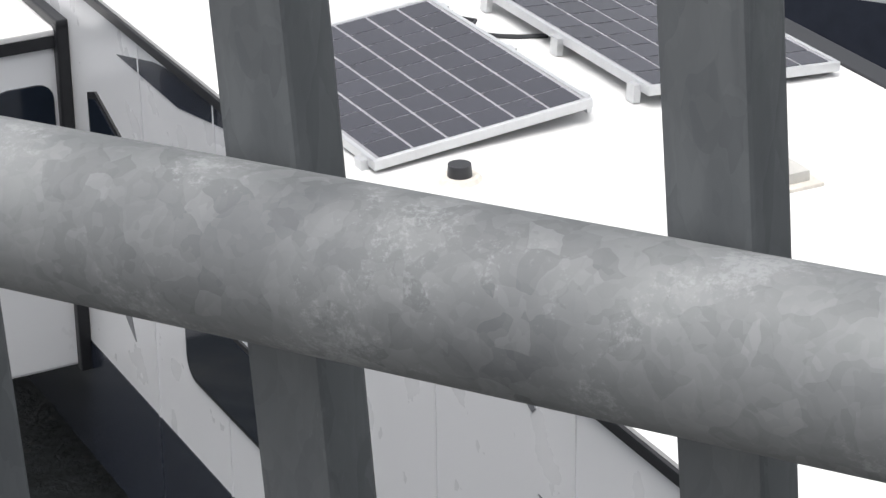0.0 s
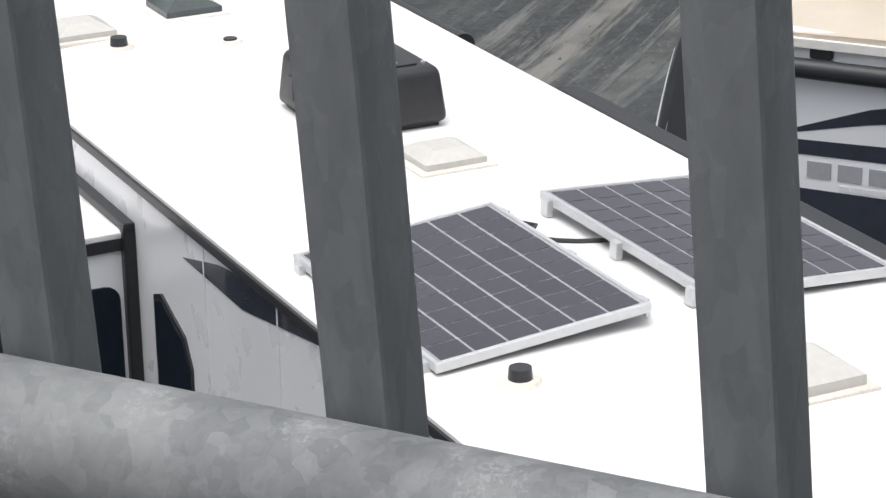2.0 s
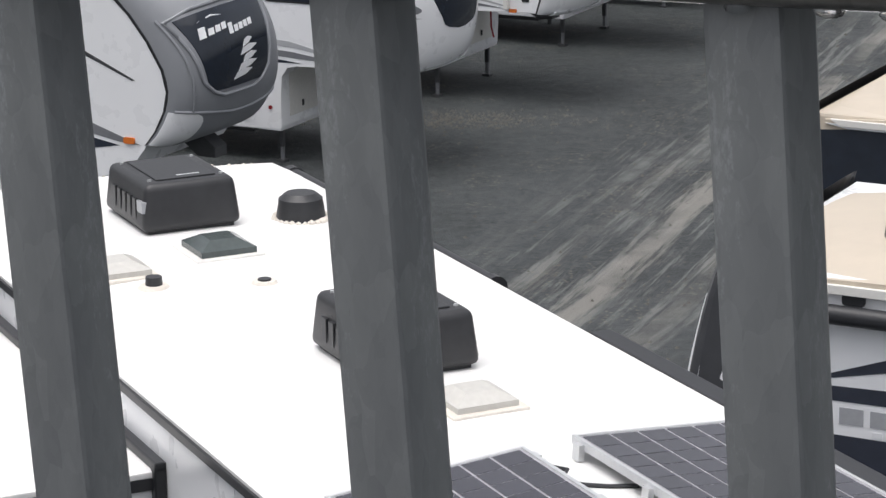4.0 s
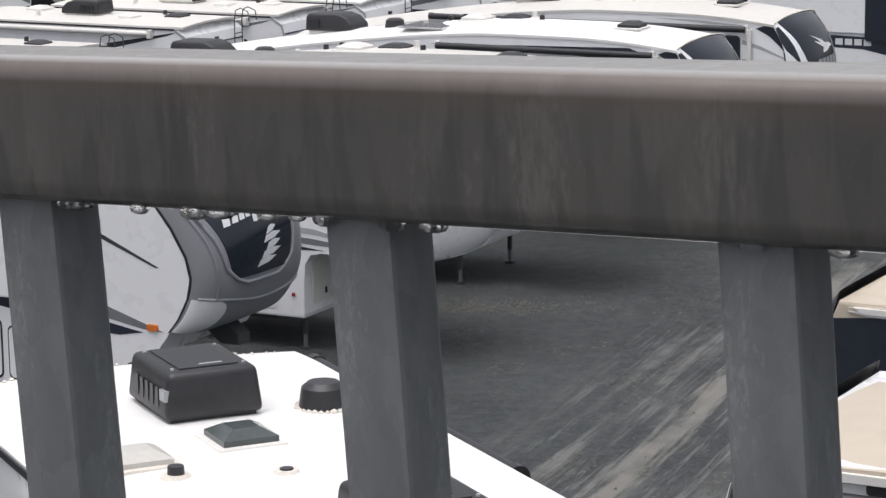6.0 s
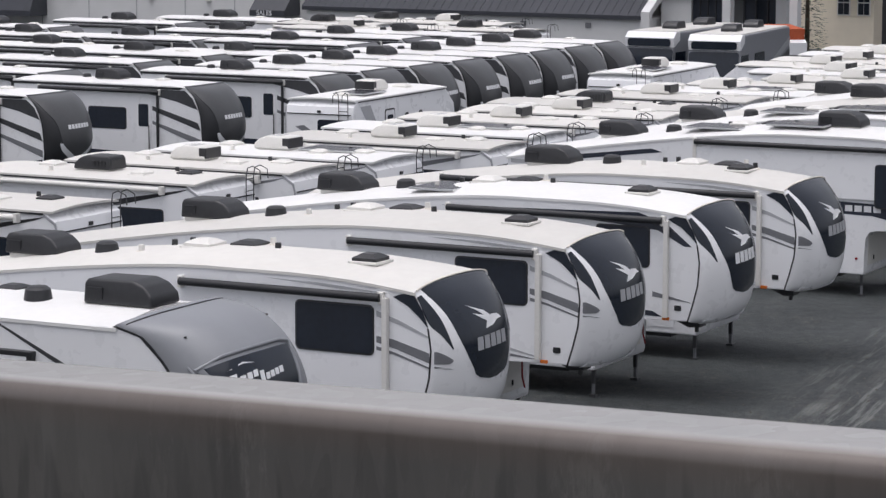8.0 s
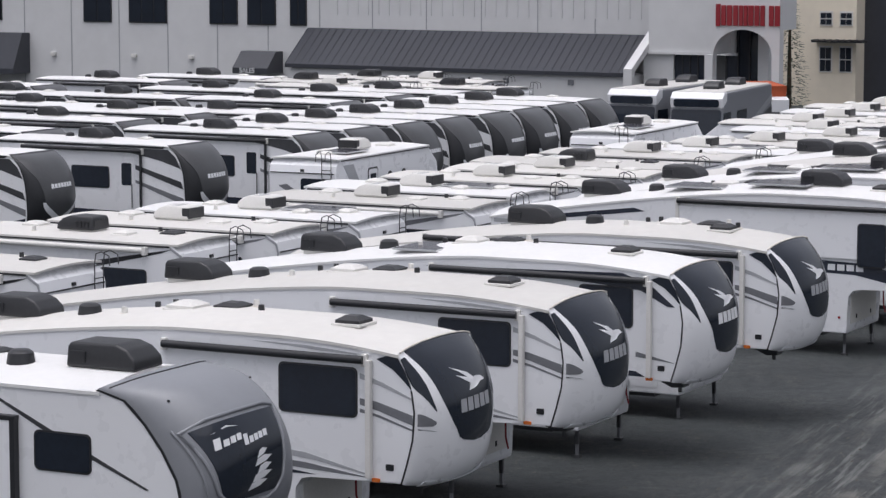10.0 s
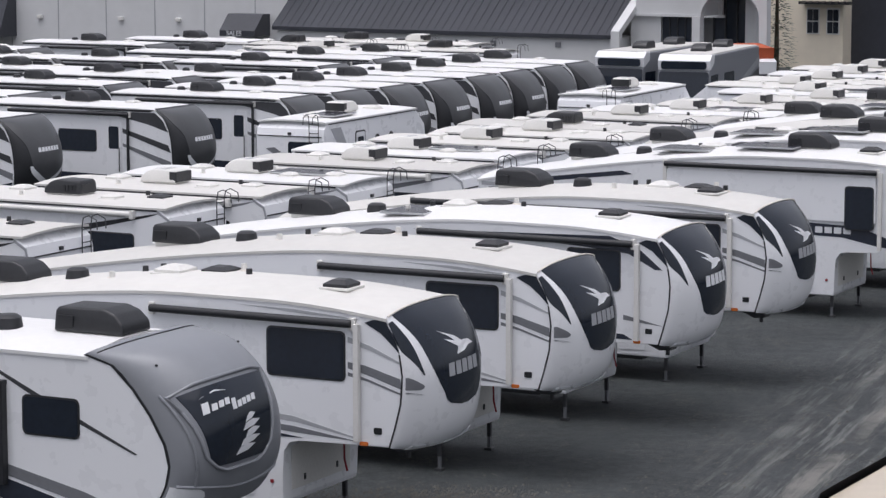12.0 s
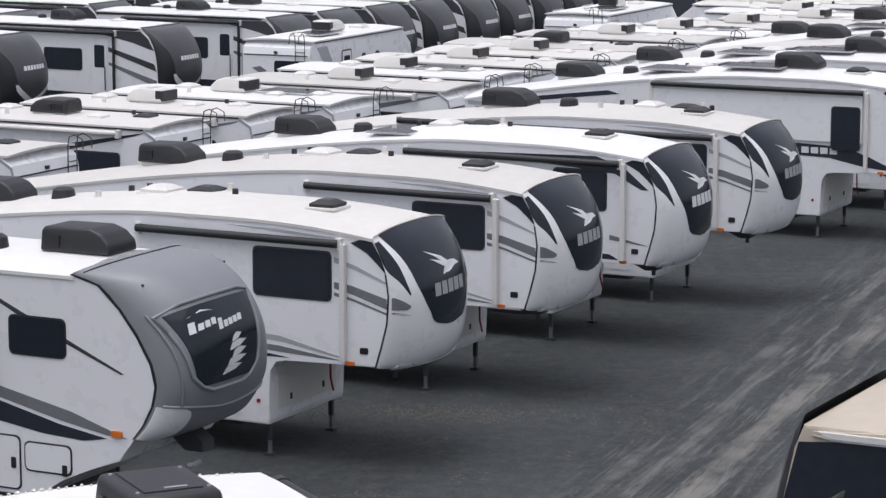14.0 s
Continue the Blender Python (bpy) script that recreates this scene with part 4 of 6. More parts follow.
HEAD = -28.0
j1 = place(fifth_wheel("white fifth-wheel trailer with black glossy nose and dusty roof", CREAM_ROOF, awn=(-2.4, 1.31), logo=LOGO_GREY), -1.5, 43.0, HEAD)
j2 = copy_thing(j1, pose(1.05, 47.9, 0, 0, 0, HEAD))
j3 = place(fifth_wheel("white fifth-wheel trailer with black nose, navy swoop and solar panel", WHITE_ROOF, "swoop", ac_x=-6.2, awn=(-3.2, 1.42), panel=True), 3.55, 52.5, HEAD)
j4 = place(fifth_wheel("white fifth-wheel trailer with dusty roof and grey stripes", CREAM_ROOF, ac_x=-3.9, awn=(-6.0, 1.3), logo=LOGO_GREY), 5.9, 56.5, HEAD)


OR_SEAM = [(1.05, 1.57), (1.22, 1.78), (1.38, 2.08), (1.44, 2.36), (1.37, 2.66), (1.14, 3.05), (0.86, 3.40), (0.52, 3.71), (0.06, 3.83)]
OR_CAP = Nose([(0.0, 1.05, 1.57, 1.30, 1.50), (0.1, 1.22, 1.78, 1.66, 1.66), (0.25, 1.38, 2.08, 1.94, 2.04), (0.4, 1.44, 2.36, 2.06, 2.46), (0.55, 1.37, 2.66, 2.04, 2.95),
               (0.7, 1.14, 3.05, 1.86, 3.38), (0.82, 0.86, 3.40, 1.56, 3.70), (0.92, 0.52, 3.71, 1.10, 3.93), (1.0, 0.06, 3.84, 0.40, 4.00)], 1.225, 3.6, 1.9)


def grey_nose_trailer():
    """A white fifth-wheel with a deep grey moulded cap around a trapezoid black panel."""
    W, L, sd = 2.44, 10.0, -1
    r = thing("fifth_wheel_trailer", "white fifth-wheel trailer with bulging grey moulded front", "trailer", "trailers parked nose-out in a row")
    prof = [(-L, 0.55), (-0.6, 0.55), (-0.2, 0.85), (0.3, 1.05), (0.8, 1.22), (0.98, 1.5)] + OR_SEAM[:-1] + [(0.1, 3.80), (-0.1, 3.81), (-L, 3.72)]
    part("body", prism(prof, -W / 2, W / 2, 0.02), WHITE, r, "white fibreglass side walls")
    part("front_cap", OR_CAP.shell(nz=34, nv=40), GREY_CAP, r, "glossy grey moulded cap", True)
    part("roof", roof_slab(-L - 0.03, 0.10, W, 3.80, 0.15, 0.0), WHITE_ROOF, r, "", True)
    part("roof_joint", tube([OR_CAP.at(-0.98 + 1.96 * k / 30, 0.985, 0.006) for k in range(31)], 0.011, 6), BLACK_TRIM, r, "", True)
    pl, pr = line([(0.36, -0.64), (0.40, -0.745), (0.44, -0.775), (0.56, -0.825), (0.735, -0.90)]), line([(0.36, 0.16), (0.40, 0.29), (0.44, 0.32), (0.56, 0.38), (0.735, 0.46)])
    part("cap_panel", OR_CAP.patch(pl, pr, 0.365, 0.73, 0.012, 20, 18), GLASS, r, "glossy black front panel", True)
    edge = [(pl(t) - 0.045, t) for t in (0.36, 0.42, 0.5, 0.58, 0.66, 0.74)]
    edge += [(-0.9 + 1.36 * k / 8, 0.755) for k in range(1, 8)] + [(pr(t) + 0.045, t) for t in (0.74, 0.66, 0.58, 0.5, 0.42, 0.36)] + [(0.16 - 0.80 * k / 8, 0.335) for k in range(1, 8)]
    part("panel_surround", OR_CAP.ring(edge, 0.030), GREY_CAP, r, "moulded grey frame", True)
    # raised cheek folds and the fold above the chin
    for g, v0 in ((-1, 0.965), (1, 0.94)):
        part("cheek_fold", tube([OR_CAP.at(g * (v0 - 0.10 * k / 10), 0.76 - 0.50 * k / 10, 0.008) for k in range(11)], 0.022, 8), GREY_CAP, r, "", True)
    part("chin_fold", tube([OR_CAP.at(-0.98 + 1.96 * k / 30, 0.235 - 0.02 * math.cos(math.pi * (k / 15 - 1)), 0.004) for k in range(31)], 0.024, 8), GREY_CAP, r, "", True)
    part("cap_lower", OR_CAP.patch(line([(0.0, -0.995), (0.26, -0.995)]), line([(0.0, -0.80), (0.14, -0.72), (0.22, -0.74), (0.26, -0.86)]), 0.01, 0.25, 0.014, 10, 8), WHITE, r, "white corner moulding", True)
    for g in (-0.86, 0.7):
        part("cap_screw", cone(0, 0, -0.012, 0.012, 0.022, 0.018, 10), BLACK_TRIM, r).matrix_local = Matrix.Translation(OR_CAP.at(g, 0.87, 0.008))
    # script and emblem as plain slanted strokes
    for k in range(9):
        a, lo = -0.78 + 0.100 * k, 0.615 + 0.004 * k - (0.035 if k > 3 else 0.0)
        hi = lo + (0.050 if k in (0, 4) else 0.030)
        part("script_bar", OR_CAP.decal([(a, lo), (a + 0.074, lo), (a + 0.094, hi), (a + 0.020, hi)], 0.022), LOGO, r)
    part("script_bar", OR_CAP.decal([(-0.76, 0.688), (-0.55, 0.699), (-0.38, 0.690), (-0.55, 0.706)], 0.022), LOGO, r)
    for k, (w, d) in enumerate(((0.22, 0.12), (0.36, 0.06), (0.30, 0.10), (0.40, 0.0), (0.38, -0.08))):
        a, z = -0.32 + d, 0.548 - 0.032 * k
        part("emblem_blade", OR_CAP.decal([(a, z - 0.022), (a + w * 0.6, z - 0.012), (a + w, z + 0.008), (a + w * 0.6, z + 0.016), (a + 0.06, z + 0.006)], 0.022), LOGO, r)
    side_panel(r, sd, W, [(x - 0.035, z - 0.012) for x, z in OR_SEAM] + [(x + 0.008, z + 0.006) for x, z in OR_SEAM[::-1]], BLACK_TRIM, "seam_strip", 0.008)
    add_window(r, sd, W, -1.04, -0.06, 2.60, 3.18)
    side_panel(r, sd, W, [(-1.95, 3.72), (-0.6, 3.13), (0.9, 2.48), (0.85, 2.47), (-0.6, 3.04), (-1.95, 3.69)], CHARCOAL, "stripe")
    side_panel(r, sd, W, [(-1.9, 2.26), (0.0, 1.86), (0.95, 1.56), (0.6, 1.58), (-0.2, 1.72), (-1.9, 2.10)], GREY_STRIPE, "stripe")
    side_panel(r, sd, W, [(-1.9, 2.06), (-0.2, 1.66), (0.6, 1.53), (0.2, 1.46), (-0.5, 1.50), (-1.9, 1.70)], NAVY, "stripe")
    side_panel(r, sd, W, [(-L, 1.9), (-1.9, 2.04), (-1.9, 1.70), (-L, 1.5)], NAVY, "stripe")
    side_bars(r, sd, W, -2.9, 2.75, 1.1, 0.16, LOGO_GREY, 6, 0.05)
    side_bars(r, sd, W, -2.5, 2.6, 0.65, 0.07, LOGO_GREY, 7)
    side_panel(r, sd, W, rounded(0.68, 0.86, 1.57, 1.66, 0.02, 2), AMBER, "marker_light", 0.03, "amber clearance lamp")
    for a, b, zl, zh in ((-0.82, 0.0, 0.62, 1.36), (-1.75, -0.88, 0.62, 1.42), (-2.7, -1.85, 0.62, 1.5)):
        fr = side_panel(r, sd, W, rounded(a, b, zl + (0.3 if b > -0.5 else 0), zh, 0.09), BLACK_TRIM, "compartment_door", 0.010)
        part("door_skin", prism(rounded(a + 0.025, b - 0.025, zl + 0.025 + (0.3 if b > -0.5 else 0), zh - 0.025, 0.08), sd * W / 2, sd * (W / 2 + 0.018)), WHITE, fr)
        part("latch", prism(rounded(b - 0.16, b - 0.08, (zl + zh) / 2 - 0.08, (zl + zh) / 2 + 0.08, 0.01, 1), sd * W / 2, sd * (W / 2 + 0.03)), BLACK_TRIM, fr)
    sl = part("slide_out", box(-5.2, -1.35, sd * W / 2, sd * (W / 2 + 0.12), 1.85, 3.3, 0.03), WHITE, r)
    for xx in (-1.35, -5.2):
        part("slide_flange", box(xx - 0.04, xx + 0.04, sd * (W / 2 + 0.125) if sd < 0 else sd * W / 2, sd * W / 2 if sd < 0 else sd * (W / 2 + 0.125), 1.85, 3.34, 0.01), BLACK_TRIM, sl)
    part("slide_flange", box(-5.2, -1.3, sd * (W / 2 + 0.13), sd * W / 2, 3.29, 3.36, 0.01), BLACK_TRIM, sl)
    for y in (-1.0, 1.0):
        add_leg(r, -0.75, y, 0.8)
    part("chassis", box(-L + 0.2, -0.7, -0.9, 0.9, 0.42, 0.56), STEEL, r)
    pin = part("king_pin_box", prism([(0.9, 1.45), (1.3, 1.5), (1.5, 1.35), (1.5, 1.2), (1.2, 1.2)], -0.16, 0.16, 0.02), STEEL, r)
    part("coiled_cable", tube([(1.3, -0.25 + 0.02 * k, 1.0 + 0.03 * math.sin(k * 1.9)) for k in range(18)], 0.02, 6), ALUMINIUM, pin)
    part("tag", box(1.28, 1.34, -0.32, -0.29, 0.82, 0.98), RED, pin)
    for x in (-L + 3.2, -L + 4.1):
        for y in (-1.08, 1.08):
            add_wheel(r, x, y)
    add_ac(r, -0.50, 0.02, 3.92, L=1.20, W=0.74, H=0.37)
    add_dome(r, -1.93, -0.30, 3.91, r=0.22, h=0.22)
    add_vent(r, -2.9, 0.4, 3.92, BLACK_PLASTIC, 0.2, 0.08)
    return r


place(grey_nose_trailer(), -4.05, 38.2, HEAD)


def near_trailer():
    """The long white trailer beside the bridge, seen from above: crowned roof, two solar panels, slide-out."""
    W = 2.85
    r = thing("travel_trailer", "long white trailer with bright roof, solar panels and slide-out", "trailer")
    zt = 3.65
    part("body", prism([(-6.6, 0.5), (6.3, 0.5), (6.35, 1.6), (6.3, zt - 0.02), (-6.6, zt - 0.02)], -W / 2, W / 2, 0.03), WHITE, r, "white ribbed side walls")
    part("roof", roof_slab(-6.65, 6.3, W, zt, 0.05, 0.02, 0.01, 0.05, 14, 30, 0.6), WHITE_ROOF, r, "clean white roof membrane", True)
    part("roof_edge_trim", prism([(-6.62, zt - 0.075), (6.3, zt - 0.075), (6.3, zt - 0.02), (-6.62, zt - 0.02)], W / 2 - 0.01, W / 2 + 0.028, 0.004), BLACK_TRIM, r, "black drip rail")
    part("roof_edge_trim", prism([(-6.62, zt - 0.075), (6.3, zt - 0.075), (6.3, zt - 0.035), (-6.62, zt - 0.035)], -W / 2 - 0.022, -W / 2 + 0.01, 0.004), BLACK_TRIM, r, "black drip rail")
    rng = random.Random(3)
    bead = bmesh.new()
    for k in range(40):
        c = (6.26 + 0.04 * rng.random(), -1.25 + 2.5 * k / 39, zt + 0.045 * (1 - (-1 + 2 * k / 39) ** 2) - 0.01)
        bmesh.ops.create_icosphere(bead, subdivisions=1, radius=0.010 + 0.014 * rng.random(), matrix=Matrix.Translation(c))
    tagged(part("sealant_bead", bead, SEALANT, r, "lumpy lap sealant", True), kind="stuff")

    def top(y):
        return zt + 0.05 * (1 - (y / (W / 2)) ** 2)
    # wall panel joints and graphics on the left wall
    for x in (-6.0, -4.9, -3.7, -2.45, -1.32, -0.3):
        side_panel(r, 1, W, [(x, 0.55), (x + 0.02, 0.55), (x + 0.02, zt - 0.09), (x, zt - 0.09)], WHITE, "panel_joint", 0.006)
    z0 = 1.45
    side_panel(r, 1, W, [(0.03, 4.84 - z0), (-0.50, 4.97 - z0), (-0.78, 5.01 - z0), (-1.95, 5.01 - z0), (-0.84, 4.83 - z0)], NAVY, "graphic")
    side_panel(r, 1, W, [(6.3, 2.79 - z0), (-6.6, 2.79 - z0), (-6.6, 0.52), (6.3, 0.52)], NAVY, "lower_band", 0.006, "dark navy lower wall")
    side_panel(r, 1, W, [(-4.25, 4.95 - z0), (-4.55, 4.80 - z0), (-4.58, 4.83 - z0), (-4.3, 4.99 - z0)], GREY_STRIPE, "graphic")
    side_panel(r, 1, W, [(-4.6, 4.45 - z0), (-5.4, 4.40 - z0), (-5.4, 4.30 - z0)], NAVY, "graphic")
    side_panel(r, 1, W, [(0.35, 3.35 - z0), (0.02, 3.12 - z0), (0.10, 3.35 - z0)], GREY_STRIPE, "graphic")
    wn1 = part("window", prism([(0.52, 3.45 - z0), (0.52, 4.46 - z0), (0.40, 4.50 - z0), (0.05, 4.36 - z0), (-0.04, 4.20 - z0), (-0.04, 3.45 - z0)], W / 2 - 0.02, W / 2 + 0.015), BLACK_TRIM, r)
    part("pane", prism([(0.49, 3.48 - z0), (0.49, 4.43 - z0), (0.39, 4.46 - z0), (0.07, 4.33 - z0), (-0.01, 4.18 - z0), (-0.01, 3.48 - z0)], W / 2, W / 2 + 0.02), GLASS, wn1)
    add_window(r, 1, W, -1.95, -0.78, 3.28 - z0, 3.80 - z0, 0.12)
    # slide-out
    so = part("slide_out", box(0.86, 4.2, W / 2 - 0.1, W / 2 + 0.95, 2.62 - z0, 4.70 - z0, 0.02), WHITE, r, "white slide-out room")
    part("slide_roof", box(0.84, 4.22, W / 2 + 0.0, W / 2 + 0.98, 4.70 - z0, 4.74 - z0, 0.01), WHITE_ROOF, so)
    part("slide_flange", box(0.80, 0.87, W / 2, W / 2 + 0.075, 2.60 - z0, 4.78 - z0, 0.012), BLACK_TRIM, so, "black seal flange")
    part("slide_flange", box(0.80, 4.25, W / 2, W / 2 + 0.07, 4.74 - z0, 4.80 - z0, 0.012), BLACK_TRIM, so)
    part("slide_trim", box(0.838, 0.862, W / 2 + 0.07, W / 2 + 0.96, 4.63 - z0, 4.70 - z0), BLACK_TRIM, so)
    ew = prism([(y, z) for y, z in rounded(W / 2 + 0.10, W / 2 + 0.46, 3.35 - z0, 4.42 - z0, 0.09)], 0.845, 0.87)
    for v in ew.verts:
        v.co = Vector((v.co.y, v.co.x, v.co.z))
    part("end_window", ew, GLASS, so)
    ew = prism([(y, z) for y, z in rounded(W / 2 + 0.56, W / 2 + 0.90, 3.35 - z0, 4.42 - z0, 0.09)], 0.845, 0.87)
    for v in ew.verts:
        v.co = Vector((v.co.y, v.co.x, v.co.z))
    part("end_window", ew, GLASS, so)
    # right side: rolled awnings under the drip rail
    y = -W / 2 - 0.10
    for a, b in ((2.55, 6.1), (-6.2, 1.0)):
        aw = part("awning", tube([(a, y, zt - 0.10), (b, y, zt - 0.10)], 0.075, 16), BLACK_TRIM, r, "rolled black awning", True)
        for x in (a, b):
            part("end_cap", cone(0, 0, -0.05, 0.05, 0.085, 0.085, 16), BLACK_PLASTIC, aw).matrix_local = pose(x, y, zt - 0.10, 0, 90, 0)
    part("awning_cover", box(-6.2, 1.03, y - 0.06, y + 0.09, zt - 0.07, zt + 0.01, 0.012), BLACK_TRIM, r)
    # roof fittings
    square_ac(r, 4.78, -0.06, top(0))
    square_ac(r, 1.00, -0.10, top(0))
    d = add_dome(r, 4.40, -0.90, top(0.9), r=0.185, h=0.19)
    bead = bmesh.new()
    for k in range(26):
        a = 2 * math.pi * k / 26
        bmesh.ops.create_icosphere(bead, subdivisions=1, radius=0.022 + 0.012 * rng.random(), matrix=Matrix.Translation((4.40 + 0.195 * math.cos(a), -0.90 + 0.195 * math.sin(a), top(0.9))))
    tagged(part("sealant_ring", bead, SEALANT, d, "", True), kind="stuff")
    add_vent(r, 3.76, -0.03, top(0), SMOKED, 0.20, 0.11)
    add_vent(r, 0.0, -0.14, top(0.1), HAZY, 0.19, 0.10)
    add_vent(r, 3.60, 0.78, top(0.7), HAZY, 0.20, 0.10)
    add_vent(r, -3.62, -0.17, top(0.1), HAZY, 0.21, 0.13)
    add_pipe_stub(r, 3.14, 0.66, top(0.66), BLACK_PLASTIC, 0.06, 0.075)
    add_pipe_stub(r, 2.87, -0.01, top(0), BLACK_PLASTIC, 0.05, 0.03)
    add_pipe_stub(r, -2.99, 0.93, top(0.93), BLACK_PLASTIC, 0.06, 0.075)
    for x0, x1, y0, y1, tilt in ((-2.72, -1.08, 0.10, 1.22, -4.5), (-2.70, -1.02, -1.32, -0.24, 4.0)):
        yc, xc = (y0 + y1) / 2, (x0 + x1) / 2
        zc = top(yc) + 0.08
        m = pose(xc, yc, zc, tilt, 0, 0)
        hx, hy = (x1 - x0) / 2, (y1 - y0) / 2
        p = part("solar_panel", box(-hx, hx, -hy, hy, -0.005, 0.0), CELL_BACK, r, "dark solar panel in an aluminium frame")
        p.matrix_local = m
        for a in ((-hx, hx, -hy - 0.012, -hy + 0.012), (-hx, hx, hy - 0.012, hy + 0.012), (-hx - 0.012, -hx + 0.012, -hy - 0.012, hy + 0.012), (hx - 0.012, hx + 0.012, -hy - 0.012, hy + 0.012)):
            part("frame", box(*a, -0.042, 0.008, 0.003, 1), ALUMINIUM, p)
        for ax in (-hx + 0.1, 0.0, hx - 0.1):
            for s in (-1, 1):
                part("bracket", box(ax - 0.035, ax + 0.035, s * (hy + 0.014) - 0.006, s * (hy + 0.014) + 0.03 * s, -0.10, -0.01), ALUMINIUM, p)
        cell = None
        cw, cl = (2 * hy - 0.05) / 6, (2 * hx - 0.05) / 9
        for i in range(6):
            for k in range(9):
                if cell is None:
                    cell = part("cell", box(-cl / 2 + 0.0045, cl / 2 - 0.0045, -cw / 2 + 0.0075, cw / 2 - 0.0075, 0.0, 0.003), CELL, p).data
                    o = bpy.data.objects[[c.name for c in p.children if c.name.startswith("cell")][0]]
                else:
                    o = new("cell", cell)
                    o.parent = p
                o.location = (-hx + 0.025 + cl * (k + 0.5), -hy + 0.025 + cw * (i + 0.5), 0.0)
    cable = [(-1.05, 0.04), (-1.20, 0.06), (-1.32, -0.04), (-1.42, 0.05), (-1.50, -0.06), (-1.56, -0.16), (-1.62, -0.30)]
    part("cable", tube([(x, y, top(y) + 0.03 + 0.02 * math.sin(9 * x)) for x, y in cable], 0.012, 6), BLACK_TRIM, r, "black cable with connectors", True)
    part("connector", tube([(-1.12, 0.0, top(0) + 0.03), (-1.28, 0.09, top(0) + 0.03)], 0.02, 6), BLACK_PLASTIC, r, "", True)
    part("connector", tube([(-1.36, 0.10, top(0) + 0.03), (-1.50, 0.02, top(0) + 0.03)], 0.02, 6), BLACK_PLASTIC, r, "", True)
    for x in (-2.2, -3.1):
        for y in (-1.28, 1.28):
            add_wheel(r, x, y)
    part("chassis", box(-6.3, 5.6, -0.9, 0.9, 0.36, 0.52), STEEL, r)
    for y in (-0.9, 0.9):
        add_leg(r, 5.4, y, 0.6)
    return r


n1 = near_trailer()
n1.matrix_world = pose(0.20, 14.38, 1.43, 0, 0, 114.5)

S_CAP = Cap(seam=[(1.0, 0.22), (2.4, 0.10), (3.0, 0.0), (3.6, -0.12), (3.90, -0.20)],
            nose=[(1.0, 0.28), (1.5, 0.32), (2.4, 0.24), (3.0, 0.14), (3.6, -0.0), (3.82, -0.08), (3.90, -0.18)],
            half=[(1.0, 1.15), (3.4, 1.25), (3.90, 1.22)], p=6.0, q=3.0)


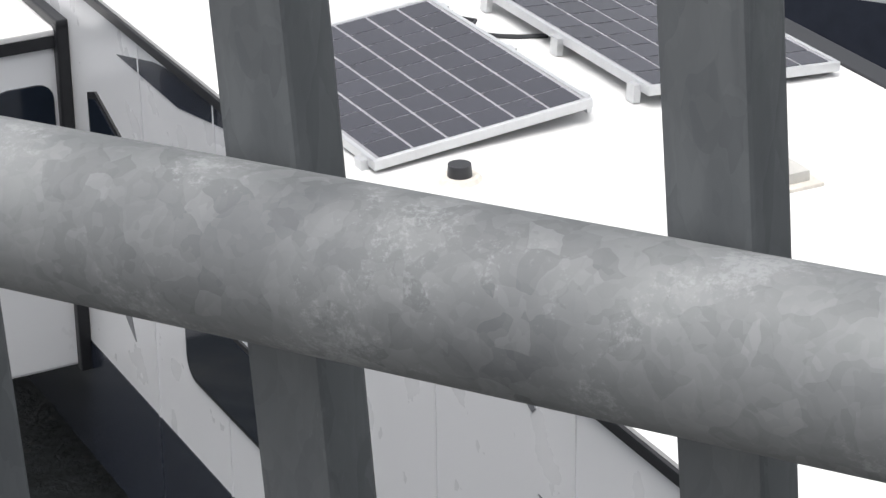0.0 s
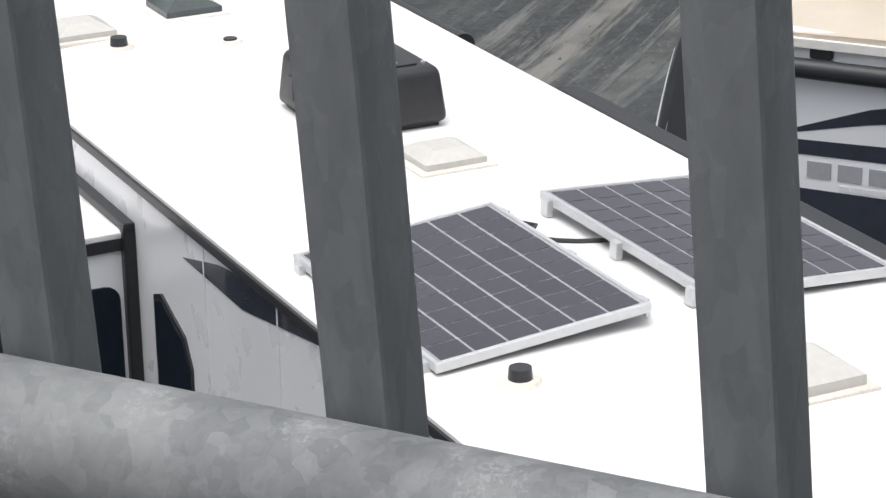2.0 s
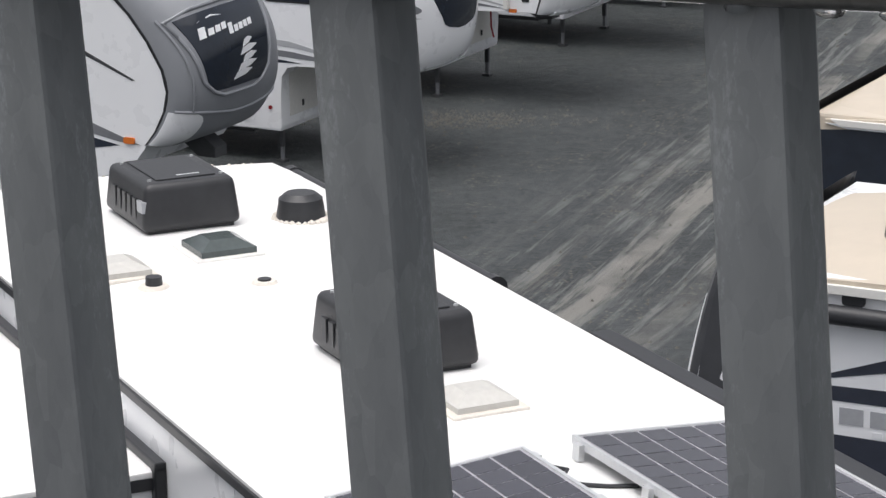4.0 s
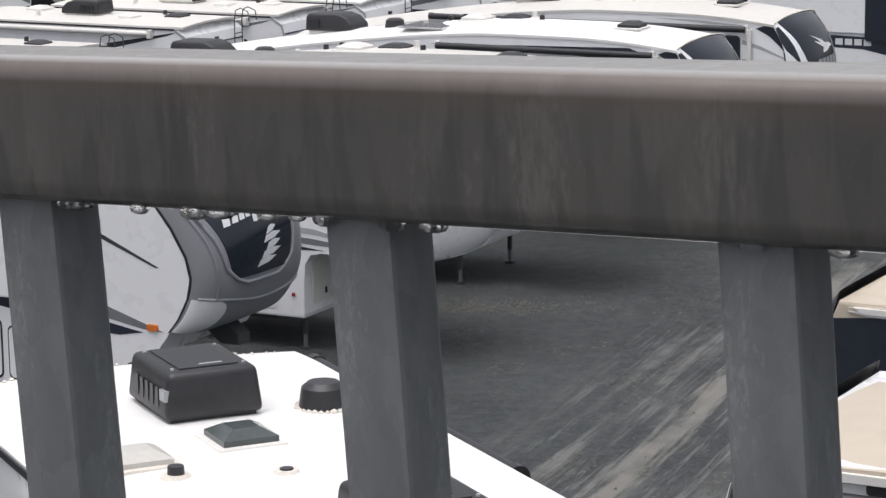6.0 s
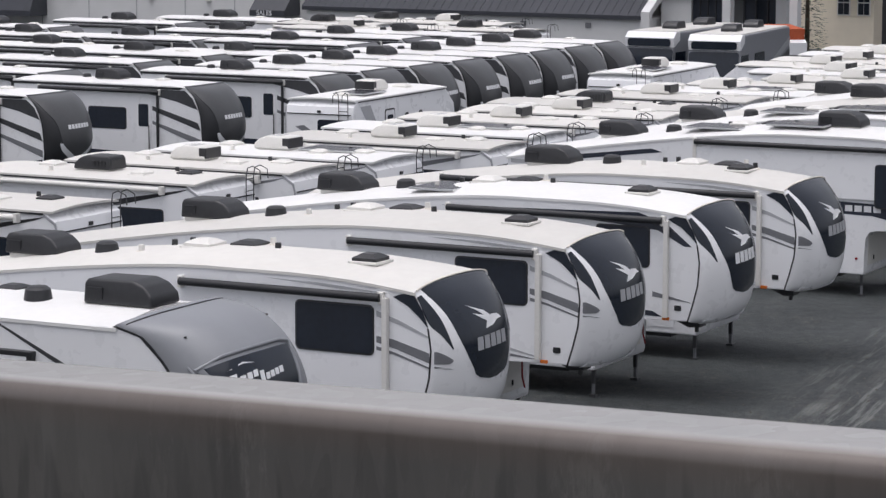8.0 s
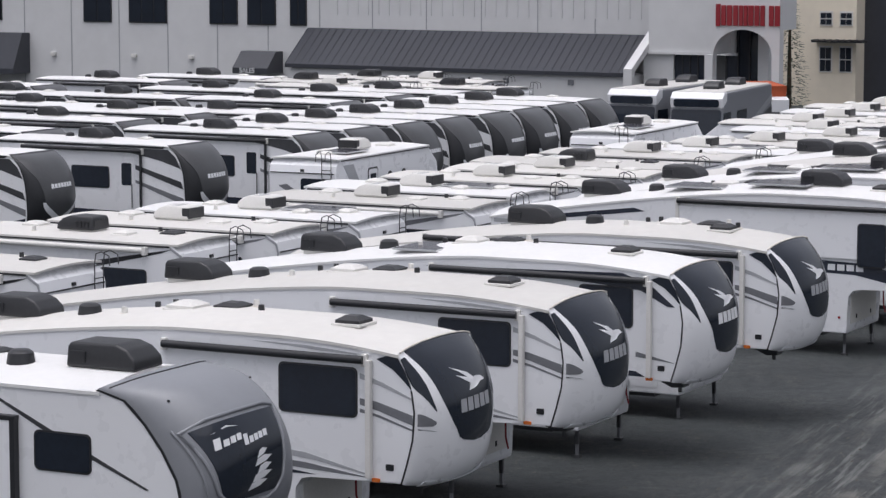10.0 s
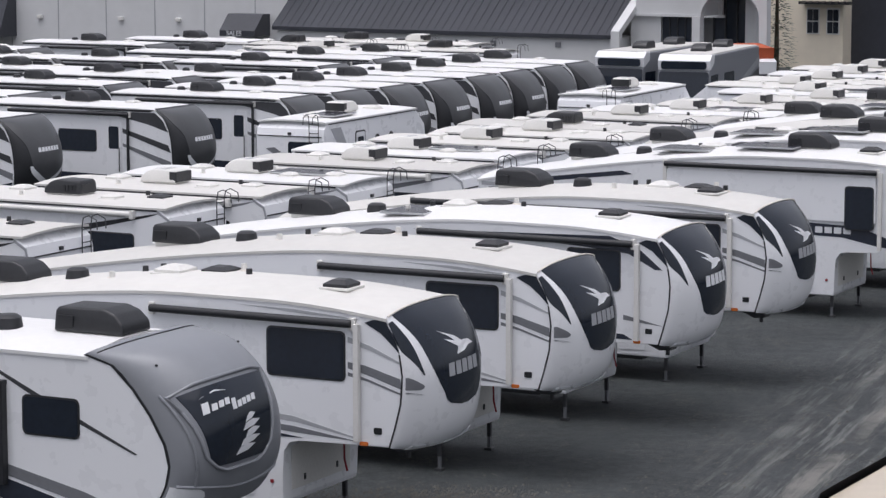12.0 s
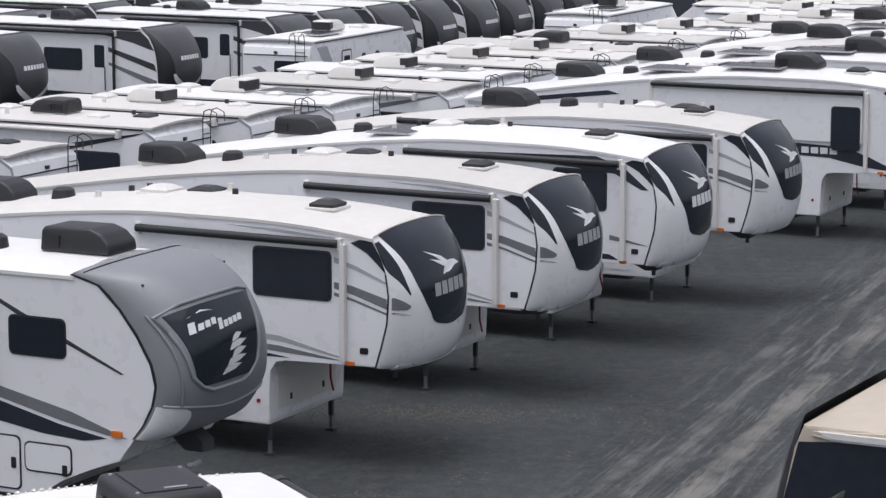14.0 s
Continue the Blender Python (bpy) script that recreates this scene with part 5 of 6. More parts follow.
def toy_hauler(label, tan=False):
    """A tall trailer with a dusty cream roof, black swoops and a dark cap, nose to the aisle."""
    W, L, sd, z0 = 2.5, 9.5, 1, 1.45
    r = thing("fifth_wheel_trailer", label, "trailer", "trailers across the aisle")
    part("body", prism([(-L, 0.55), (-0.9, 0.55), (-0.5, 1.0), (0.22, 1.0), (0.10, 2.4), (0.0, 3.0), (-0.12, 3.6), (-0.20, 3.82), (-L, 3.82)], -W / 2, W / 2, 0.03), BEIGE if tan else WHITE, r, "beige side walls" if tan else "white side walls")
    part("front_cap", S_CAP.shell(), CHARCOAL, r, "black moulded cap", True)
    for s in () if tan else (-1, 1):
        part("cap_highlight", S_CAP.patch(line([(2.9, s * 0.90), (3.5, s * 0.80)]), line([(2.9, s * 0.95), (3.5, s * 0.88)]), 2.95, 3.55, 0.012, 8, 3), WHITE, r, "", True)
    part("roof", roof_slab(-L - 0.03, -0.3, W, 3.82, 0.10, 0.05), BEIGE, r, "dusty cream roof", True)
    part("roof_rail", prism([(-L, 3.72), (-0.45, 3.72), (-0.35, 3.78), (-L, 3.80)], sd * W / 2, sd * (W / 2 + 0.05), 0.005), WHITE_PLASTIC, r)
    if not tan:
        awning(r, sd, W, -8.5, -0.75, 3.60, arm=False)
    if tan:
        side_panel(r, sd, W, [(-0.16, 3.66), (-0.6, 3.70), (-4.0, 3.68), (-4.0, 3.15), (-1.6, 2.75), (-0.5, 2.45), (0.08, 2.4), (0.0, 3.0)], GLASS, "black_panel", 0.012)
        side_panel(r, sd, W, [(-0.30, 3.74), (-4.0, 3.76), (-4.0, 3.71), (-0.5, 3.70)], WHITE, "drip_rail", 0.03)
        part("grab_rail", tube([(-1.3, sd * (W / 2 + 0.02), 2.75), (-1.35, sd * (W / 2 + 0.10), 2.9), (-2.2, sd * (W / 2 + 0.10), 3.05), (-2.25, sd * (W / 2 + 0.02), 3.0)], 0.025, 8), BLACK_TRIM, r, "", True)
        add_dome(r, -1.15, 0.35, 3.90, r=0.19, h=0.2)
        add_ac(r, -3.6, 0, 3.92)
        for x in (-6.2, -5.2):
            for y in (-1.1, 1.1):
                add_wheel(r, x, y)
        part("chassis", box(-L + 0.2, -0.9, -0.9, 0.9, 0.38, 0.56), STEEL, r)
        for y in (-1.0, 1.0):
            add_leg(r, -1.0, y, 0.7)
        return r
    side_panel(r, sd, W, [(-0.9, 4.62 - z0), (-1.4, 4.80 - z0), (-3.2, 5.20 - z0), (-3.2, 4.98 - z0), (-1.4, 4.70 - z0), (-0.2, 4.44 - z0)], NAVY, "swoop")
    side_panel(r, sd, W, [(-0.1, 4.52 - z0), (-3.2, 4.62 - z0), (-3.2, 4.48 - z0), (-0.3, 4.44 - z0)], NAVY, "swoop")
    side_panel(r, sd, W, [(-0.04, 3.2), (-0.12, 3.6), (-0.19, 3.80), (-0.46, 3.80), (-0.36, 3.3), (-0.20, 2.9), (0.05, 2.6)], CHARCOAL, "black_corner", 0.012)
    side_panel(r, sd, W, [(-0.20, 3.02), (-0.33, 3.45), (-0.30, 3.46), (-0.17, 3.04)], WHITE, "corner_flash", 0.018)
    side_bars(r, sd, W, -2.2, 4.30 - z0, 1.25, 0.11, LOGO_GREY, 6)
    side_bars(r, sd, W, -2.0, 4.235 - z0, 0.8, 0.035, LOGO, 9)
    side_panel(r, sd, W, [(-L, 4.22 - z0), (-0.02, 4.22 - z0), (-0.05, 2.5), (-0.05, 1.05), (-0.55, 1.05), (-0.9, 0.6), (-L, 0.6)], NAVY, "lower_band", 0.004, "dark navy lower wall")
    side_panel(r, sd, W, rounded(-1.15, -1.0, 5.10 - z0, 5.18 - z0, 0.02, 2), BLACK_TRIM, "side_light", 0.03)
    add_window(r, sd, W, -3.6, -2.5, 2.9, 3.4)
    add_dome(r, -1.15, 0.35, 3.90, r=0.19, h=0.2)
    add_ac(r, -3.6, 0, 3.92)
    add_vent(r, -2.3, -0.2, 3.92, WHITE_PLASTIC, 0.2, 0.09)
    for x in (-6.2, -5.2):
        for y in (-1.1, 1.1):
            add_wheel(r, x, y)
    part("chassis", box(-L + 0.2, -0.9, -0.9, 0.9, 0.38, 0.56), STEEL, r)
    for y in (-1.0, 1.0):
        add_leg(r, -1.0, y, 0.7)
    return r


s1 = toy_hauler("white trailer with cream roof, black swoops and dark nose")
s1.matrix_world = pose(2.46, 17.97, 1.45, 0, 0, 151)
b1 = toy_hauler("beige trailer with cream roof and glossy black side panel", True)
b1.matrix_world = pose(4.05, 24.7, ground_height(4.05, 24.7) - 0.2, 0, 0, 151)


# ---- travel trailers of the rows behind ----
I_CAP = Cap(seam=[(0.85, -0.02), (1.3, 0.05), (2.2, -0.02), (2.8, -0.26), (3.15, -0.62)],
            nose=[(0.85, 0.16), (1.1, 0.44), (1.6, 0.62), (2.2, 0.54), (2.7, 0.24), (3.0, -0.12), (3.15, -0.55)],
            half=[(0.85, 1.12), (1.3, 1.2), (3.15, 1.2)], p=2.6, q=1.7)


def dark_nose_trailer(label):
    """A white travel trailer with a black wrap-over cap, V-shaped pale lower nose and dark canopy."""
    W, L, sd = 2.4, 7.6, -1
    r = thing("travel_trailer", label, "trailer", "dark-nosed trailers in a row")
    part("body", prism([(-L, 0.5), (-0.1, 0.5), (0.05, 1.3), (-0.02, 2.2), (-0.26, 2.8), (-0.62, 3.10), (-L, 3.12)], -W / 2, W / 2, 0.03), WHITE, r, "white side walls")
    part("front_cap", I_CAP.shell(), BLACK_TRIM, r, "black moulded cap", True)
    sh = line([(1.12, 0.04), (1.30, 0.34), (1.55, 0.62), (1.9, 0.70), (2.3, 0.76), (2.7, 0.90), (3.1, 0.98)])
    part("cap_shield", I_CAP.patch(lambda z: -sh(z), sh, 1.12, 3.10, 0.014, 18, 18), SHIELD, r, "dark grey shield-shaped front panel", True)
    for sg in (-1, 1):
        part("chevron", I_CAP.patch((lambda z, g=sg: g * max(0.0, sh(z) - 0.02)), (lambda z, g=sg: g * min(0.99, sh(z + 0.16) + 0.04)), 1.04, 1.62, 0.009, 12, 4), WHITE, r, "white V-shaped lower moulding", True)
    part("cap_skirt", I_CAP.patch(lambda z: -0.97, lambda z: 0.97, 0.86, 1.05, 0.012, 3, 16), CHARCOAL, r, "", True)
    name_bars(I_CAP, r, 0.0, 2.05, 0.9, 0.16, LOGO, 7)
    part("roof", roof_slab(-L - 0.03, -0.55, W, 3.14, 0.06, 0.04), WHITE_ROOF, r, "", True)
    part("roof_trim", prism([(-L, 3.02), (-0.8, 3.02), (-0.62, 3.10), (-L, 3.10)], sd * W / 2, sd * (W / 2 + 0.02)), BLACK_TRIM, r)
    side_panel(r, sd, W, [(-3.4, 3.0), (-0.6, 3.0), (-0.30, 2.75), (-0.10, 2.38), (-0.9, 2.62), (-1.7, 2.78), (-2.4, 2.9)], CHARCOAL, "black_graphic", 0.006)
    side_panel(r, sd, W, [(-1.9, 2.45), (-0.1, 1.95), (0.0, 1.70), (-1.9, 2.3)], CHARCOAL, "stripe", 0.008)
    side_panel(r, sd, W, [(-1.9, 1.95), (0.0, 1.40), (0.0, 1.18), (-1.9, 1.85)], GREY_STRIPE, "stripe", 0.008)
    side_panel(r, sd, W, [(-L, 0.95), (-1.4, 0.85), (-0.8, 0.95), (-0.02, 1.12), (-0.1, 0.55), (-L, 0.55)], NAVY, "lower_band", 0.005)
    add_window(r, sd, W, -4.5, -2.95, 1.62, 2.36)
    add_window(r, sd, W, -6.4, -5.4, 1.8, 2.4)
    door = side_panel(r, sd, W, rounded(-2.55, -1.95, 0.75, 2.65, 0.08), WHITE, "entry_door", 0.02)
    part("door_window", prism(rounded(-2.45, -2.05, 1.75, 2.5, 0.06), sd * W / 2, sd * (W / 2 + 0.026)), GLASS, door)
    part("grab_handle", tube([(-2.0, sd * (W / 2 + 0.08), 1.0), (-2.0, sd * (W / 2 + 0.08), 1.8)], 0.02, 6), BLACK_TRIM, door)
    awning(r, sd, W, -6.5, -1.6, 2.92, arm=False)
    for x in (-6.45, -1.65):
        part("awning_arm", box(x - 0.03, x + 0.03, sd * (W / 2 + 0.11), sd * (W / 2 + 0.03), 0.9, 2.9), BLACK_TRIM, r)
    add_ac(r, -4.3, 0, 3.195)
    add_vent(r, -2.4, 0.2, 3.19, WHITE_PLASTIC, 0.2, 0.09)
    add_dome(r, -5.6, 0.3, 3.18, r=0.16, h=0.14)
    for x in (-4.2, -3.3):
        for y in (-1.06, 1.06):
            add_wheel(r, x, y, 0.33)
    part("chassis", box(-L + 0.2, 0.3, -0.7, 0.7, 0.34, 0.5), STEEL, r)
    part("jack", box(0.45, 0.55, -0.05, 0.05, -0.02, 0.9, 0.01), STEEL, r)
    return r


def rear_trailer(label, ac=None, dark=False, solar=False, lad=True, roof_mat=WHITE_ROOF):
    """A boxy white travel trailer parked with its flat back to the aisle. Origin under the back wall."""
    W, L, sd = 2.4, 7.2, 1
    r = thing("travel_trailer", label, "trailer", "trailers parked back-out in a row")
    part("body", prism([(0.0, 0.5), (L, 0.5), (L + 0.4, 1.3), (L + 0.1, 2.5), (L - 0.6, 3.06), (0.35, 3.06), (0.06, 2.85), (0.0, 2.6)], -W / 2, W / 2, 0.03), WHITE, r, "white fibreglass walls")
    part("roof", roof_slab(0.12, L - 0.5, W, 3.07, 0.06, 0.0), roof_mat, r, "", True)
    part("corner_trim", prism([(0.34, 3.0), (0.04, 2.82), (-0.012, 2.6), (-0.012, 0.55), (0.03, 0.55), (0.03, 2.6), (0.08, 2.78), (0.36, 2.95)], sd * W / 2 - 0.01, sd * W / 2 + 0.012), GREY_MID, r)
    bw = prism([(y, z) for y, z in rounded(-0.85, 0.05, 1.75, 2.45, 0.09)], -0.02, 0.02)
    for v in bw.verts:
        v.co = Vector((v.co.y, v.co.x, v.co.z))
    part("rear_window", bw, GLASS, r)
    first = None
    for k in range(4):
        b = box(-0.012, 0.01, 0.30 + 0.16 * k, 0.42 + 0.16 * k, 1.55, 1.75)
        o = part("name_bar", b, GREY_STRIPE, first or r)
        first = first or o
    for pts in ([(0.30, 2.1), (0.55, 2.25), (0.85, 2.2), (0.6, 2.05)], [(0.35, 1.95), (0.6, 2.0), (0.8, 1.9), (0.5, 1.85)]):
        b = prism(pts, -0.012, 0.01)
        for v in b.verts:
            v.co = Vector((v.co.y, v.co.x, v.co.z))
        part("emblem_blade", b, GREY_STRIPE, r)
    if lad:
        ladder(r, -0.14, -1.05, -0.72, 0.9, 3.05)
    side_panel(r, sd, W, [(0.3, 2.95), (2.4, 2.6), (L - 0.8, 2.5), (L - 0.8, 2.35), (2.4, 2.45), (0.6, 2.85)], BLACK_TRIM if dark else GREY_STRIPE, "stripe")
    side_panel(r, sd, W, [(0.1, 1.2), (L, 1.0), (L, 0.6), (0.1, 0.6)], NAVY if dark else GREY_MID, "lower_band")
    add_window(r, sd, W, 1.0, 2.3, 1.8, 2.45)
    add_window(r, sd, W, 4.0, 5.0, 1.8, 2.45)
    for g in (-1, 1):
        part("roof_trim", prism([(0.36, 2.985), (L - 0.62, 2.985), (L - 0.62, 3.025), (0.36, 3.025)], g * (W / 2 - 0.01), g * (W / 2 + 0.03)), BLACK_TRIM, r, "black drip rail")
    tr = box(-0.016, 0.02, -W / 2 + 0.06, W / 2 - 0.06, 2.60, 2.63)
    part("rear_seam", tr, BLACK_TRIM, r)
    lamp = box(-0.03, 0.02, -0.06, 0.06, 2.66, 2.74, 0.01)
    part("rear_camera", lamp, BLACK_PLASTIC, r)
    side_panel(r, -1, W, [(0.5, 2.85), (1.2, 2.85), (2.1, 1.6), (1.6, 1.6)], SILVER_STRIPE, "stripe")
    side_panel(r, -1, W, [(0.1, 1.15), (L, 1.0), (L, 0.6), (0.1, 0.6)], NAVY, "lower_band")
    door = side_panel(r, -1, W, rounded(2.2, 2.9, 0.8, 2.65, 0.1), BLACK_TRIM, "entry_door", 0.012)
    part("door_skin", prism(rounded(2.25, 2.85, 0.85, 2.60, 0.08), -W / 2, -W / 2 - 0.02), WHITE, door)
    part("door_window", prism(rounded(2.35, 2.75, 1.8, 2.45, 0.05), -W / 2, -W / 2 - 0.028), GLASS, door)
    for wx in (3.6, 4.6):
        side_panel(r, -1, W, rounded(wx, wx + 0.34, 2.1, 2.44, 0.165), BLACK_TRIM, "porthole", 0.015)
    side_bars(r, -1, W, 5.0, 1.75, 1.1, 0.16, GREY_STRIPE, 6, 0.04)
    awning(r, sd, W, 1.0, 5.6, 2.9, WHITE_PLASTIC, arm=False)
    add_ac(r, 3.6, 0, 3.13, ac, vents=True)
    add_vent(r, 2.2, 0.3, 3.12, WHITE_PLASTIC, 0.2, 0.10)
    add_vent(r, 1.2, -0.2, 3.12, BLACK_PLASTIC if dark else WHITE_PLASTIC, 0.22, 0.10)
    add_vent(r, 5.2, -0.3, 3.12, WHITE_PLASTIC, 0.24, 0.12)
    add_pipe_stub(r, 1.8, -0.6, 3.10, BLACK_PLASTIC)
    add_pipe_stub(r, 4.6, 0.6, 3.10, WHITE_PLASTIC)
    if solar:
        p = part("solar_panel", box(1.3, 2.9, -0.9, 0.2, 3.15, 3.19), ALUMINIUM, r)
        part("cell_field", box(1.33, 2.87, -0.87, 0.17, 3.19, 3.194), CELL, p)
    for x in (3.0, 3.9):
        for y in (-1.06, 1.06):
            add_wheel(r, x, y, 0.33)
    part("chassis", box(0.1, L, -0.7, 0.7, 0.34, 0.5), STEEL, r)
    part("bumper", box(-0.16, -0.05, -1.1, 1.1, 0.42, 0.54, 0.01), STEEL, r)
    part("bumper_bracket", box(-0.1, 0.15, -0.06, 0.06, 0.38, 0.52), STEEL, r)
    return r


# row of fifth-wheels goes on beyond a gap
e1 = place(fifth_wheel("white fifth-wheel trailer with long awning and navy band", WHITE_ROOF, "band", L=9.6, awn=(-4.4, 1.05), ac_x=-6.9), 10.75, 65.2, HEAD)
for k, src in ((6, e1), (7, j4), (8, e1), (9, j1)):
    copy_thing(src, pose(10.75 + 2.45 * (k - 5), 65.2 + 4.45 * (k - 5), 0, 0, 0, HEAD))

# row parked back-out
ra = rear_trailer("boxy white travel trailer with ladder and grey emblem", BLACK_PLASTIC, True, roof_mat=CREAM_ROOF)
ra.matrix_world = pose(-7.5, 57.1, 0, 0, 0, 180 + HEAD)
rb = rear_trailer("boxy white travel trailer with white rooftop air conditioner", WHITE_PLASTIC, roof_mat=CREAM_ROOF)
rb.matrix_world = pose(-2.9, 64.5, 0, 0, 0, 180 + HEAD)
rc = rear_trailer("boxy white travel trailer with solar panel and ladder", WHITE_PLASTIC, False, True)
rc.matrix_world = pose(-1.0, 67.0, 0, 0, 0, 180 + HEAD)
for src, x, y in ((ra, -4.95, 62.1), (rb, 1.9, 70.2), (rc, 3.1, 73.3), (rb, 5.2, 76.3), (rb, 7.1, 79.0), (ra, 7.9, 81.6), (rb, 10.2, 84.8), (rc, 12.3, 86.9), (rb, 14.8, 89.2),
                  (rb, 17.6, 91.4), (rc, 17.5, 94.9), (rb, 17.5, 98.6), (rb, 19.1, 101.2), (rc, 20.6, 104.4), (rb, 22.0, 107.8)):
    copy_thing(src, pose(x, y, 0, 0, 0, 180 + HEAD))

for x, y in ((-3.85, 84.65), (6.3, 95.6)):
    copy_thing(rc, pose(x, y, 0, 0, 0, 64))

# dark-nosed rows
d1 = place(dark_nose_trailer("white travel trailer with black wrap-over front and awning"), -12.1, 86.2, HEAD)
for x, y in ((-7.4, 89.8), (-3.5, 94.2), (-1.8, 97.0), (-0.1, 99.6), (1.5, 102.3), (3.2, 105.0), (4.6, 107.7), (6.1, 110.4), (7.5, 113.2)):
    copy_thing(d1, pose(x, y, 0, 0, 0, HEAD))
for x, y in ((-16.5, 85.5), (-10.4, 101.0), (-8.2, 105.0), (-4.2, 104.8), (-12.5, 109.5), (-2.8, 112.0), (-9.5, 115.2), (-0.6, 116.4), (-5.6, 119.5), (-14.5, 117.5), (2.2, 118.5), (-18.5, 108), (-20, 115), (-17.5, 98), (-13.2, 96.0)):
    copy_thing(d1, pose(x, y, 0, 0, 0, HEAD))
for x, y in ((-11.5, 128.0), (-6.8, 130.5), (-17.0, 124.5)):
    copy_thing(d1, pose(x, y, 0, 0, 0, HEAD))
for x, y in ((-2.5, 128), (0.5, 130.5), (3.5, 128.5), (-1, 123.5), (4.5, 123.0)):
    copy_thing(rb if int(x) % 2 else ra, pose(x, y, 0, 0, 0, 180 + HEAD))


# ---- motorhomes by the showroom ----
def motorhome(label):
    W, L = 2.3, 8.5
    r = thing("motorhome", label, "motorhome", "motorhomes by the entrance")
    prof = [(-L, 0.45), (-0.1, 0.45), (0.0, 0.6), (0.0, 1.35), (-0.12, 1.5), (-0.35, 2.75), (-0.3, 3.1), (-0.6, 3.35), (-L, 3.35)]
    part("body", prism(prof, -W / 2, W / 2, 0.06), GREY_CAP, r, "grey coachwork")
    part("roof", box(-L + 0.1, -0.7, -W / 2 + 0.1, W / 2 - 0.1, 3.33, 3.40, 0.02), CREAM_ROOF, r)
    part("brow", prism([(-0.32, 2.72), (-0.27, 3.12), (-0.6, 3.37), (-1.0, 3.37), (-1.0, 3.0), (-0.4, 2.72)], -W / 2 - 0.01, W / 2 + 0.01, 0.03), WHITE, r)
    ws = prism([(y, z) for y, z in rounded(-1.1, 1.1, 1.5, 2.65, 0.12)], 0, 0.03)
    for v in ws.verts:
        v.co = Vector((-0.12 - (v.co.z - 1.5) * 0.19 + v.co.y, v.co.x, v.co.z))
    part("windscreen", ws, GLASS, r)
    tp = prism([(y, z) for y, z in rounded(-1.0, 1.0, 2.76, 3.09, 0.1)], 0, 0.05)
    for v in tp.verts:
        v.co = Vector((-0.29 + v.co.y, v.co.x, v.co.z))
    part("sleeper_window", tp, GLASS, r)
    part("grille", box(-0.02, 0.03, -0.8, 0.8, 0.75, 1.2, 0.01), BLACK_TRIM, r)
    for y in (-0.95, 0.95):
        part("headlight", box(-0.02, 0.04, y - 0.17, y + 0.17, 0.8, 1.0, 0.03), WHITE_PLASTIC, r)
    part("front_bumper", box(-0.1, 0.08, -1.22, 1.22, 0.4, 0.68, 0.05), GREY_STRIPE, r)
    for sd in (-1, 1):
        side_panel(r, sd, W, [(-0.35, 1.5), (-0.5, 2.5), (-1.6, 2.5), (-1.6, 1.5)], GLASS, "cab_window", 0.012)
        add_window(r, sd, W, -4.2, -2.6, 1.7, 2.5)
        side_panel(r, sd, W, [(-0.2, 1.3), (-3.0, 1.2), (-L, 2.4), (-L, 0.6), (-0.2, 0.6)], CHARCOAL, "black_graphic")
        side_panel(r, sd, W, [(-2.0, 1.3), (-5.0, 1.9), (-L, 2.9), (-L, 2.6), (-5.0, 1.6)], GREY_MID, "stripe", 0.008)
        for x in (-1.7, -6.8):
            add_wheel(r, x, sd * 1.12, 0.45, 0.28)
        part("mirror", box(-0.2, -0.05, sd * 1.32 - 0.05, sd * 1.32 + 0.05, 1.7, 2.1, 0.03), BLACK_PLASTIC, r)
    add_ac(r, -3.0, 0, 3.36)
    add_ac(r, -6.5, 0, 3.36)
    return r


m1 = motorhome("white motorhome with black and grey sides and wide windscreen")
m1.matrix_world = pose(11.5, 114.2, 0, 0, 0, -112)
copy_thing(m1, pose(8.9, 116.6, 0, 0, 0, -118))


def popup_trailer():
    r = thing("camping_trailer", "small white camping trailer with orange canvas top", "trailer")
    part("body", prism([(-1.6, 0.45), (1.6, 0.45), (1.7, 1.6), (1.3, 1.75), (-1.5, 1.75)], -0.95, 0.95, 0.05), WHITE, r)
    part("canvas_top", prism([(-1.5, 1.75), (1.3, 1.75), (1.4, 2.3), (-1.5, 2.4)], -0.9, 0.9, 0.05), ORANGE, r, "orange canvas")
    add_window(r, -1, 1.9, -0.6, 0.4, 1.0, 1.5)
    part("front_box", box(1.6, 2.0, -0.7, 0.7, 0.5, 1.0, 0.03), CHARCOAL, r)
    for y in (-0.95, 0.95):
        add_wheel(r, 0, y, 0.34)
    return r


p1 = popup_trailer()
p1.matrix_world = pose(17.6, 139.5, 0, 0, 0, -82)


